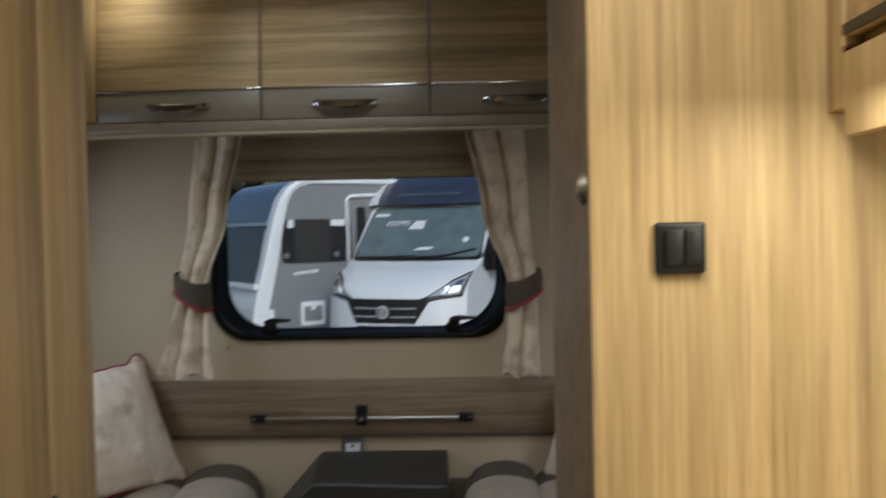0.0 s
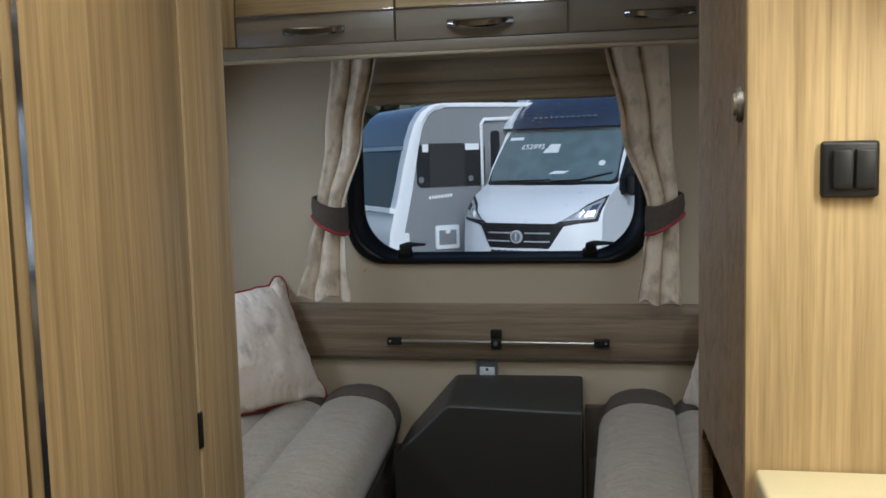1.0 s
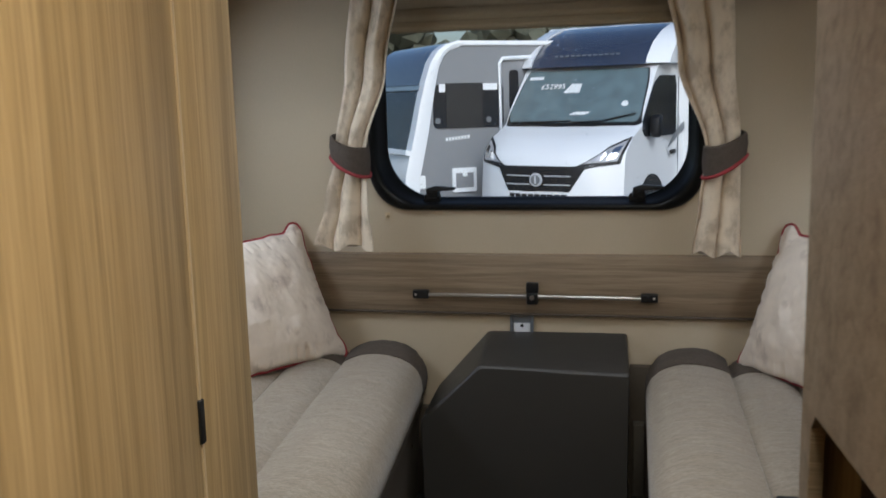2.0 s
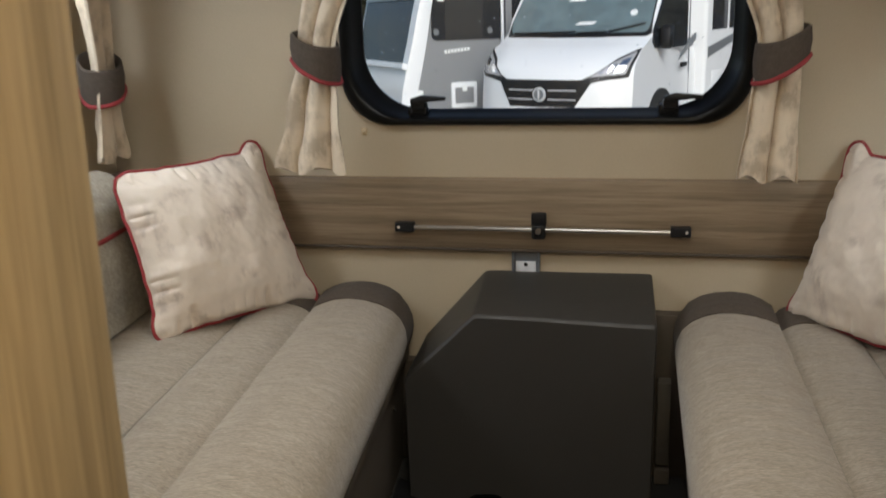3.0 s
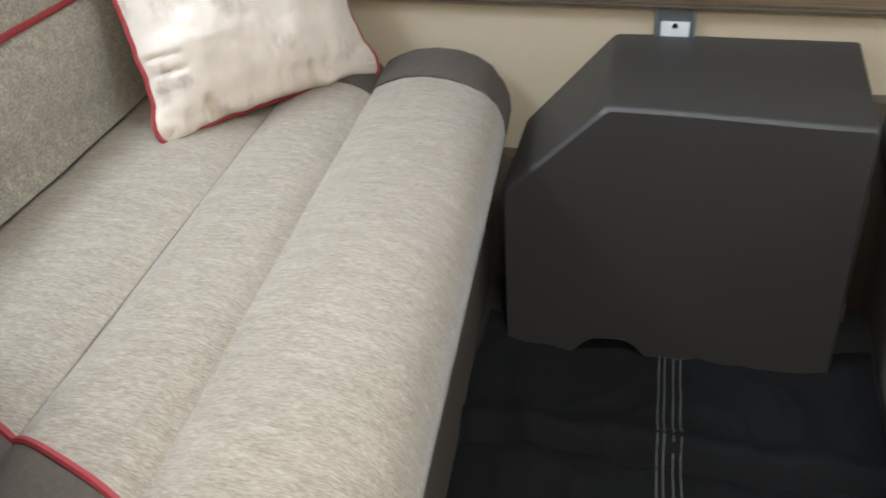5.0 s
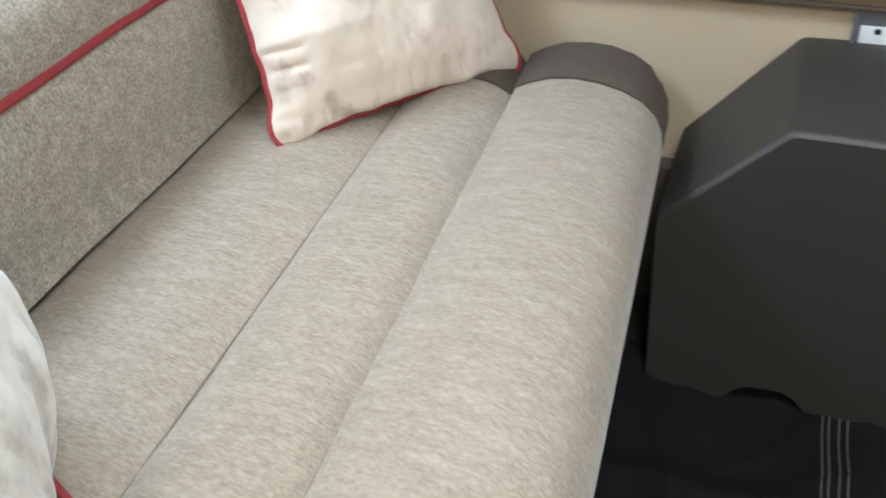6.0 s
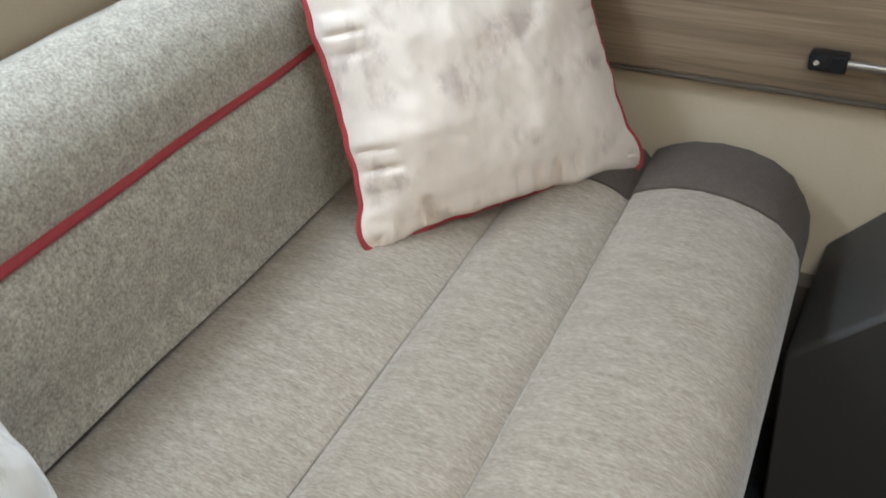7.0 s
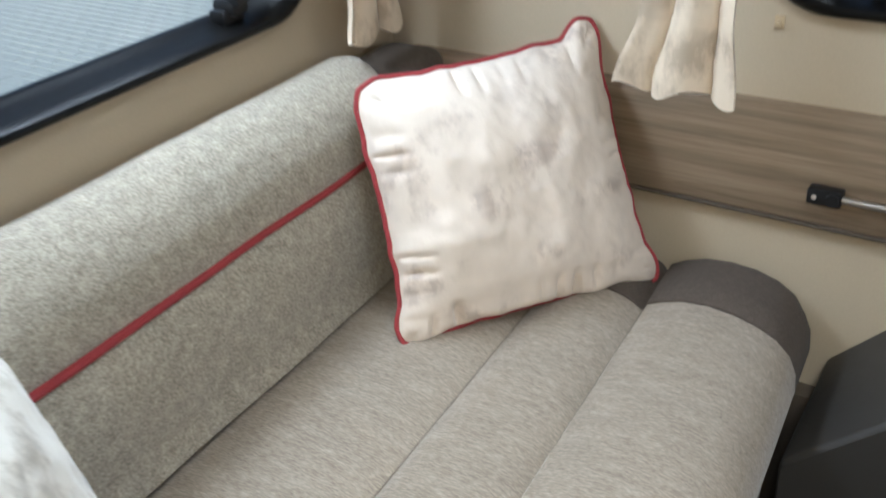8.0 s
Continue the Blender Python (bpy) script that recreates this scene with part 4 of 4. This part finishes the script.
def nose_patch(corners, off=0.012, nx=14, ns=8):
    """A fitted piece of the front: corners (x, s) lower left, lower right, upper right, upper left."""
    a, b, c, d = corners
    rings = []
    for j in range(ns + 1):
        v = j / ns
        front = []
        for i in range(nx + 1):
            u = i / nx
            x = (a[0] * (1 - u) + b[0] * u) * (1 - v) + (d[0] * (1 - u) + c[0] * u) * v
            s = (a[1] * (1 - u) + b[1] * u) * (1 - v) + (d[1] * (1 - u) + c[1] * u) * v
            front.append((x, s))
        rings.append([VAN @ nose(x, s, off) for x, s in front] + [VAN @ nose(x, s, -0.02) for x, s in front[::-1]])
    return loft(rings)


van = thing("motorhome", VAN.translation, "white coach-built motorhome with a dark blue overcab, parked outside", "motorhome")
rings = []
for i in range(25):
    x = -1.0 + 2.0 * i / 24
    ring = [nose(x, s / 2) for s in range(0, 2 * (len(NOSE) - 1) + 1)]
    ring += [Vector((x * 0.87, 2.75, 2.0)), Vector((x, 2.75, 1.2)), Vector((x, 2.75, 0.26)), Vector((x, 1.2, 0.26))]
    rings.append([VAN @ p for p in ring])
cab = part("cab", loft(rings), PAINT, van)


def screen_patch(w0, w1, s0, s1, off, r=0.16):
    """A windscreen shape on the cab's front: wider below, with round corners."""
    rings = []
    for j in range(17):
        v = j / 16
        edge = 2 * v - 1
        half = (w0 + (w1 - w0) * v) * (1 - r * max(0.0, abs(edge) - 0.55) ** 2 * (2.2 if edge < 0 else 1.0))
        line = []
        for i in range(27):
            x = half * (2 * i / 26 - 1)
            dip = 0.10 * (1 - (x / w0) ** 2)
            line.append((x, s0 + (s1 - s0) * v - dip * (1 - v)))
        rings.append([VAN @ nose(x, q, off) for x, q in line] + [VAN @ nose(x, q, -0.02) for x, q in line[::-1]])
    return loft(rings)


part("screen_surround", screen_patch(0.995, 0.935, 8.30, 10.97, 0.008), BLACK, cab, "black surround and scuttle of the windscreen")
part("windscreen", screen_patch(0.970, 0.912, 8.95, 10.93, 0.016), SCREEN, cab, "windscreen with the sky's reflection put into its colour")
for a, b in (((-0.85, 8.75), (0.05, 9.02)), ((0.08, 8.75), (0.90, 9.25))):
    part("wiper", tube([VAN @ nose(a[0] + (b[0] - a[0]) * k / 8, a[1] + (b[1] - a[1]) * k / 8, 0.035) for k in range(9)], 0.012, 6), BLACK, cab)
grille = part("grille", nose_patch(((-0.42, 2.95), (0.42, 2.95), (0.64, 4.25), (-0.64, 4.25)), 0.014, 24, 10), BLACK, cab, "black radiator grille")
for sg in (-1, 1):
    q = ((sg * 0.60, 3.95), (sg * 0.95, 4.6), (sg * 0.96, 4.9), (sg * 0.60, 4.3))
    part("grille_wing", nose_patch(q if sg > 0 else (q[1], q[0], q[3], q[2]), 0.012), BLACK, cab)
for s in (3.22, 3.6):
    for x0, x1 in ((-0.44, -0.10), (0.10, 0.44)):
        part("grille_bar", tube([VAN @ nose(x0 + (x1 - x0) * k / 6, s, 0.03) for k in range(7)], 0.009, 6), PALE_BAR, grille, "pale bright bar")
bm = cyl((0, 0, 0), "y", 0.085, 0.03, 28, 0.006)
bm.transform(VAN @ Matrix.Translation((0, -0.035, 0.86)))
badge = part("badge", bm, PALE_BAR, grille, "round bright badge")
bm = cyl((0, 0, 0), "y", 0.062, 0.006, 24)
bm.transform(VAN @ Matrix.Translation((0, -0.052, 0.86)))
part("badge_field", bm, GREY, badge)
bm = box(-0.012, 0.012, -0.005, 0.0, -0.05, 0.05, 0.002)
bm.transform(VAN @ Matrix.Translation((0, -0.054, 0.86)))
part("badge_mark", bm, PALE_BAR, badge)
for sg in (-1, 1):
    def mirrored(*c):
        q = [(sg * x, s) for x, s in c]
        return q if sg > 0 else [q[1], q[0], q[3], q[2]]

    light = part("headlight", nose_patch(mirrored((0.50, 4.30), (0.96, 4.75), (0.995, 7.1), (0.80, 6.45)), 0.016), BLACK, cab, "dark-rimmed headlamp")
    part("lens", nose_patch(mirrored((0.57, 4.62), (0.93, 5.0), (0.975, 6.85), (0.80, 6.25)), 0.024), LAMP, light, "clear lens")
    part("reflector", nose_patch(mirrored((0.66, 5.0), (0.77, 5.1), (0.83, 6.1), (0.76, 5.9)), 0.030), CHROME, light, "bright reflector")
    part("reflector", nose_patch(mirrored((0.82, 5.15), (0.91, 5.3), (0.95, 6.5), (0.87, 6.3)), 0.030), CHROME, light, "bright reflector")
    q = ((sg * 0.66, 0.9), (sg * 0.86, 0.9), (sg * 0.88, 1.7), (sg * 0.70, 1.7))
    q = q if sg > 0 else (q[1], q[0], q[3], q[2])
    part("fog_recess", nose_patch(q, 0.008), GREY, cab)
part("lower_intake", nose_patch(((-0.55, 0.4), (0.55, 0.4), (0.58, 1.2), (-0.58, 1.2)), 0.012), BLACK, cab)
for k in range(9):
    x = -0.40 + k * 0.09
    part("bumper_slot", nose_patch(((x, 2.62), (x + 0.075, 2.62), (x + 0.075, 2.80), (x, 2.80)), 0.010, 3, 2), BLACK, cab)
part("price_card", nose_patch(((-0.22, 10.05), (0.02, 10.05), (0.02, 10.40), (-0.14, 10.40)), 0.016), CARD, cab, "white price card in the windscreen")
part("dash_paper", nose_patch(((-0.02, 9.25), (0.22, 9.25), (0.28, 9.36), (0.06, 9.36)), 0.016), CARD, cab)
part("corner_sticker", nose_patch(((-0.86, 10.6), (-0.62, 10.6), (-0.62, 10.72), (-0.86, 10.72)), 0.016), CARD, cab)
bm = cyl((0, 0, 0), "y", 0.045, 0.01, 20)
bm.transform(Matrix.Translation(VAN @ nose(0.72, 9.62, 0.02)) @ Matrix.Rotation(radians(YAW), 4, "Z") @ Matrix.Rotation(radians(-40), 4, "X"))
part("round_sticker", bm, CARD, cab)

# price figures on the windscreen
txt = bpy.data.curves.new("price", "FONT")
txt.body, txt.size, txt.extrude = "£52995", 0.125, 0.002
tob = new("price_text_source", txt)
bpy.context.view_layer.update()
tme = bpy.data.meshes.new_from_object(tob.evaluated_get(bpy.context.evaluated_depsgraph_get()))
bpy.data.objects.remove(tob)
bm = bmesh.new()
bm.from_mesh(tme)
bpy.data.meshes.remove(tme)
p0, px, ps = nose(-0.58, 10.16, 0.05), nose(-0.43, 10.16, 0.05), nose(-0.58, 10.36, 0.05)
ux, uy = (px - p0).normalized(), (ps - p0).normalized()
uz = ux.cross(uy)
bm.transform(VAN @ Matrix(((ux.x, uy.x, uz.x, p0.x), (ux.y, uy.y, uz.y, p0.y), (ux.z, uy.z, uz.z, p0.z), (0, 0, 0, 1))))
part("price_figures", bm, CARD, cab, "pale price figures on the windscreen", False)

# overcab, coach body, doors, wheels
rings = []
CAP = [(1.42, 2.265), (1.49, 2.37), (1.70, 2.55), (2.02, 2.71), (2.42, 2.83), (3.0, 2.90), (3.0, 2.265)]
for i in range(21):
    x = -0.84 + 1.68 * i / 20
    rings.append([VAN @ Vector((x, y + 0.16 * abs(x) ** 3, z)) for y, z in CAP])
over = part("overcab", loft(rings), NAVY, van, "dark blue glossy overcab pod")
for sg in (-1, 1):
    rings = []
    for i in range(7):
        x = sg * (0.841 + 0.27 * i / 6)
        rings.append([VAN @ Vector((x, y + 0.16 * abs(x) ** 3 + 0.05 * (i / 6) ** 2 - 0.035, z + 0.012)) for y, z in CAP])
    part("overcab_cheek", loft(rings), PAINT, over, "white side cheek")
for k in range(12):
    bm = box(-0.46 + k * 0.082, -0.415 + k * 0.082, -0.012, 0.0, 0, 0.020)
    bm.transform(VAN @ Matrix.Translation((0, 1.475, 2.40)) @ Matrix.Rotation(radians(-35), 4, "X"))
    part("name_bar", bm, GREY, over, "small pale lettering bar")
bm = box(-1.14, 1.14, 2.62, 6.9, 0.42, 2.87, 0.06, 3)
bm.transform(VAN)
coach = part("coach_body", bm, PAINT, van, "white coach body")


def on_side(pts, x0, x1, r=0.0):
    bm = prism(pts, "x", x0, x1, r)
    bm.transform(VAN)
    return bm


part("cab_window", on_side(((0.98, 1.42), (1.02, 1.56), (1.42, 2.02), (1.62, 2.12), (2.18, 2.12), (2.24, 2.0), (2.24, 1.36), (2.1, 1.32), (1.08, 1.34)), 0.985, 1.008), TINT, cab, "dark cab door window")
part("door_line", on_side(((2.34, 0.55), (2.355, 0.55), (2.355, 2.1), (2.34, 2.1)), 0.99, 1.004), GREY, cab)
part("mirror_body", on_side(((1.12, 1.36), (1.2, 1.32), (1.30, 1.36), (1.31, 1.58), (1.25, 1.62), (1.14, 1.58)), 1.03, 1.16, 0.03), BLACK, cab, "black door mirror")
part("door_handle", on_side(((2.02, 1.06), (2.2, 1.06), (2.2, 1.12), (2.02, 1.12)), 0.99, 1.03, 0.01), BLACK, cab)
part("flank_stripe", on_side(((1.95, 1.16), (2.6, 1.38), (2.6, 1.48), (2.25, 1.36)), 0.99, 1.006), GREY, cab)
for a, b in ((2.85, 3.55), (3.65, 4.6)):
    part("coach_window", on_side(((a, 1.50), (b, 1.50), (b, 2.02), (a, 2.02)), 1.12, 1.146, 0.01), TINT, coach, "dark coach window")
part("flank_stripe", on_side(((2.7, 1.28), (4.6, 1.52), (4.6, 1.42), (2.7, 1.14)), 1.12, 1.145), GREY, coach)
part("side_hatch", on_side(((2.9, 0.6), (3.7, 0.6), (3.7, 0.95), (2.9, 0.95)), 1.12, 1.146, 0.008), PAINT, coach)
for wy in (1.32, 5.3):
    for sg in (-1, 1):
        x = sg * (0.93 if wy < 2 else 1.06)
        bm = cyl((0, 0, 0), "x", 0.34, 0.24, 40, 0.03)
        bm.transform(VAN @ Matrix.Translation((x, wy, 0.34)))
        tyre = part("wheel", bm, TYRE, van, "black tyre on a steel wheel")
        bm = cyl((0, 0, 0), "x", 0.21, 0.252, 32, 0.02)
        bm.transform(VAN @ Matrix.Translation((x, wy, 0.34)))
        part("rim", bm, STEEL, tyre)
        if wy < 2:
            arch = [(wy + 0.52 * math.cos(a), 0.32 + 0.53 * math.sin(a)) for a in [math.pi * k / 14 for k in range(15)]] + [(wy - 0.52, 0.262), (wy + 0.52, 0.262)]
            part("wheel_arch", on_side(arch, sg * 0.96 if sg > 0 else -1.006, 1.006 if sg > 0 else -0.96), TYRE, cab, "dark wheel arch")

# touring caravan behind it
PH = radians(35)
CQ = Vector((-2.79, 12.8, GZ))
CAR = Matrix(((math.cos(PH), -math.sin(PH), 0, CQ.x), (math.sin(PH), math.cos(PH), 0, CQ.y), (0, 0, 1, CQ.z), (0, 0, 0, 1)))
OUT = [(0.03, 0.36), (0.0, 0.55), (0.03, 0.85), (0.11, 1.15), (0.19, 1.45), (0.27, 1.80), (0.35, 2.10), (0.44, 2.36), (0.55, 2.52), (0.68, 2.61), (0.85, 2.65)]
caravan = thing("touring_caravan", CQ, "silver and white touring caravan with dark tinted front windows, parked", "caravan")


def car(bm):
    bm.transform(CAR)
    return bm


hull = part("hull", car(prism(OUT + [(6.0, 2.66), (6.0, 0.36)], "y", 0.0, 2.2)), SILVER, caravan, "silver grey body")


def front_strip(s0, s1, w0, w1, off, n=10):
    """A piece of the front skin between two heights of the outline and two places across it."""
    rings = []
    for j in range(n + 1):
        s = s0 + (s1 - s0) * j / n
        i = min(int(s), len(OUT) - 2)
        k = s - i
        u, z = OUT[i][0] + (OUT[i + 1][0] - OUT[i][0]) * k, OUT[i][1] + (OUT[i + 1][1] - OUT[i][1]) * k
        rings.append([(u - off, w0, z + off * 0.3), (u - off, w1, z + off * 0.3), (u + 0.02, w1, z), (u + 0.02, w0, z)])
    return car(loft(rings))


part("lower_front", front_strip(0.0, 3.0, -0.005, 2.205, 0.03), PAINT, hull, "white lower front")
part("front_window", front_strip(3.1, 5.6, 0.16, 2.05, 0.025), TINT, hull, "dark tinted front window")
part("front_shelf", front_strip(2.85, 3.08, -0.02, 2.2, 0.10), PAINT, hull, "white moulded ledge")
part("front_bar", front_strip(5.65, 5.85, 0.10, 2.1, 0.04), STEEL, hull)
part("sunroof", front_strip(5.9, 9.7, 0.12, 2.08, 0.03), NAVY, hull, "dark tinted panoramic roof window")
rings = []
for j in range(61):
    s = (len(OUT) - 1) * j / 60
    i = min(int(s), len(OUT) - 2)
    k = s - i
    u, z = OUT[i][0] + (OUT[i + 1][0] - OUT[i][0]) * k, OUT[i][1] + (OUT[i + 1][1] - OUT[i][1]) * k
    wd = 0.20 - 0.12 * (j / 60) ** 2
    du, dz = wd * (1 - 0.85 * (j / 60) ** 3), -wd * 0.85 * (j / 60) ** 3
    rings.append([(u - 0.03, 0.0, z + 0.01), (u - 0.03, -0.03, z + 0.01), (u + 0.05, -0.045, z), (u + du, -0.02, z + dz), (u + du, 0.01, z + dz), (u + 0.02, 0.16, z), (u - 0.032, 0.16, z + 0.01)])
part("corner_trim", car(loft(rings)), PAINT, hull, "thick white corner moulding")
part("roof_trim", car(box(0.80, 6.0, -0.03, 0.02, 2.60, 2.665, 0.01)), PAINT, hull, "white roof rail")


def side(u0, u1, z0, z1, r=0.0, proud=0.02):
    return car(prism(rounded(u0, u1, z0, z1, r, 5) if r else [(u0, z0), (u1, z0), (u1, z1), (u0, z1)], "y", -proud, 0.004))


part("side_window", side(0.44, 1.52, 1.47, 2.07, 0.08, 0.012), TINT, hull, "dark tinted side window")
part("window_board", side(0.63, 1.18, 1.475, 2.09, 0.0, 0.022), TYRE, hull, "black board in the window")
# white strips painted on as reflections in the side window
part("window_reflection_strip", side(1.20, 1.42, 1.99, 2.08, 0.0, 0.02), PAINT, hull, "white strip painted as a reflection in the window")
part("window_reflection_strip", side(0.53, 0.62, 1.97, 2.08, 0.0, 0.02), PAINT, hull, "white strip painted as a reflection in the window")
for u in (0.50, 1.28):
    part("window_stay", side(u - 0.035, u + 0.035, 1.54, 1.62, 0.03, 0.03), GREY, hull)
part("door_frame", car(tube([(1.46, -0.03, 1.2), (1.46, -0.03, 2.36), (1.50, -0.03, 2.42), (2.02, -0.03, 2.44)], 0.028, 8)), PAINT, hull, "white door frame")
part("door_window", side(1.62, 1.76, 1.70, 2.26, 0.05, 0.02), TINT, hull, "narrow dark door window")
for k in range(8):
    part("name_bar", side(0.62 + k * 0.047, 0.652 + k * 0.047, 1.30 + k * 0.004, 1.345 + k * 0.004, 0.0, 0.012), CARD, hull, "pale lettering bar")
hatch = part("service_hatch", side(0.70, 1.07, 0.58, 0.92, 0.03, 0.03), PAINT, hull, "white framed service hatch")
part("hatch_panel", side(0.75, 1.02, 0.64, 0.85, 0.01, 0.036), SILVER, hatch)
part("hatch_lock", side(0.85, 0.92, 0.80, 0.87, 0.01, 0.045), CARD, hatch)
part("marker_light", side(0.20, 0.29, 0.66, 0.84, 0.02, 0.03), CARD, hull)
for u in (3.2,):
    part("wheel", car(cyl((u, 0.12, 0.33), "y", 0.33, 0.2, 36, 0.03)), TYRE, caravan, "black tyre")

# a soft distance of hedge beyond the yard
hedge = bmesh.new()
rnd = random.Random(8)
for k in range(900):
    x, z = rnd.uniform(-45, 45), rnd.uniform(0, 8.5) * rnd.uniform(0.6, 1)
    m = Matrix.Translation((x, 48 + rnd.uniform(-1.5, 1.5), GZ + z)) @ Euler((rnd.uniform(0, 3), rnd.uniform(0, 3), 0)).to_matrix().to_4x4()
    bmesh.ops.create_icosphere(hedge, subdivisions=1, radius=rnd.uniform(0.5, 1.3), matrix=m)
for v in hedge.verts:
    v.co += Vector((noise.noise(v.co * 3), noise.noise(v.co * 3 + Vector((5, 0, 0))), noise.noise(v.co * 3 + Vector((0, 5, 0))))) * 0.25
tagged(part("hedge", hedge, plain("hedge_leaves", (0.10, 0.10, 0.065), 0.8, grain=3, vary=0.5)), "tall olive-brown hedge beyond the yard", "hedge", kind="stuff")

# block paving beside the side window: single blocks where they are seen, the rest joined
PAVER = plain("pale_concrete_block", (0.36, 0.37, 0.32), 0.85, grain=25, vary=0.15, relief=0.3)
pave = new("pavement")
tagged(pave, "pale grey concrete block paving outside", "pavement", kind="structure")
one = bpy.data.meshes.new("paver")
bm = box(-0.093, 0.093, -0.043, 0.043, -0.03, 0.012, 0.004, 1)
bm.to_mesh(one)
bm.free()
one.materials.append(PAVER)
rv, rf = [], []
count = 0
for i in range(-46, 0):
    for j in range(0, 92):
        x, y = -1.6 + i * 0.2 + (0.1 if j % 2 else 0), 2.6 + j * 0.1
        dz = 0.003 * noise.noise((x * 5, y * 5, 0))
        if -7.6 < x < -4.9 and 4.6 < y < 7.6 and count < 300 and (y - 4.6) > (-(x + 4.9)) * 0.55:
            ob = new("paver", one)
            ob.location = (x, y, GZ + 0.012 + dz)
            ob.parent = pave
            count += 1
            continue
        b = len(rv)
        for dx, dy in ((-0.096, -0.047), (0.096, -0.047), (0.096, 0.047), (-0.096, 0.047)):
            rv.append((x + dx, y + dy, GZ + 0.024 + dz))
        for dx, dy in ((-0.1, -0.05), (0.1, -0.05), (0.1, 0.05), (-0.1, 0.05)):
            rv.append((x + dx, y + dy, GZ + 0.004))
        rf += [(b, b + 1, b + 2, b + 3)] + [(b + 4 + k, b + 4 + (k + 1) % 4, b + (k + 1) % 4, b + k) for k in range(4)]
me = bpy.data.meshes.new("paving_rest")
me.from_pydata(rv, [], rf)
me.materials.append(PAVER)
rest = new("paving_blocks", me)
rest.parent = pave
tagged(rest, "pale concrete paving blocks", kind="stuff")
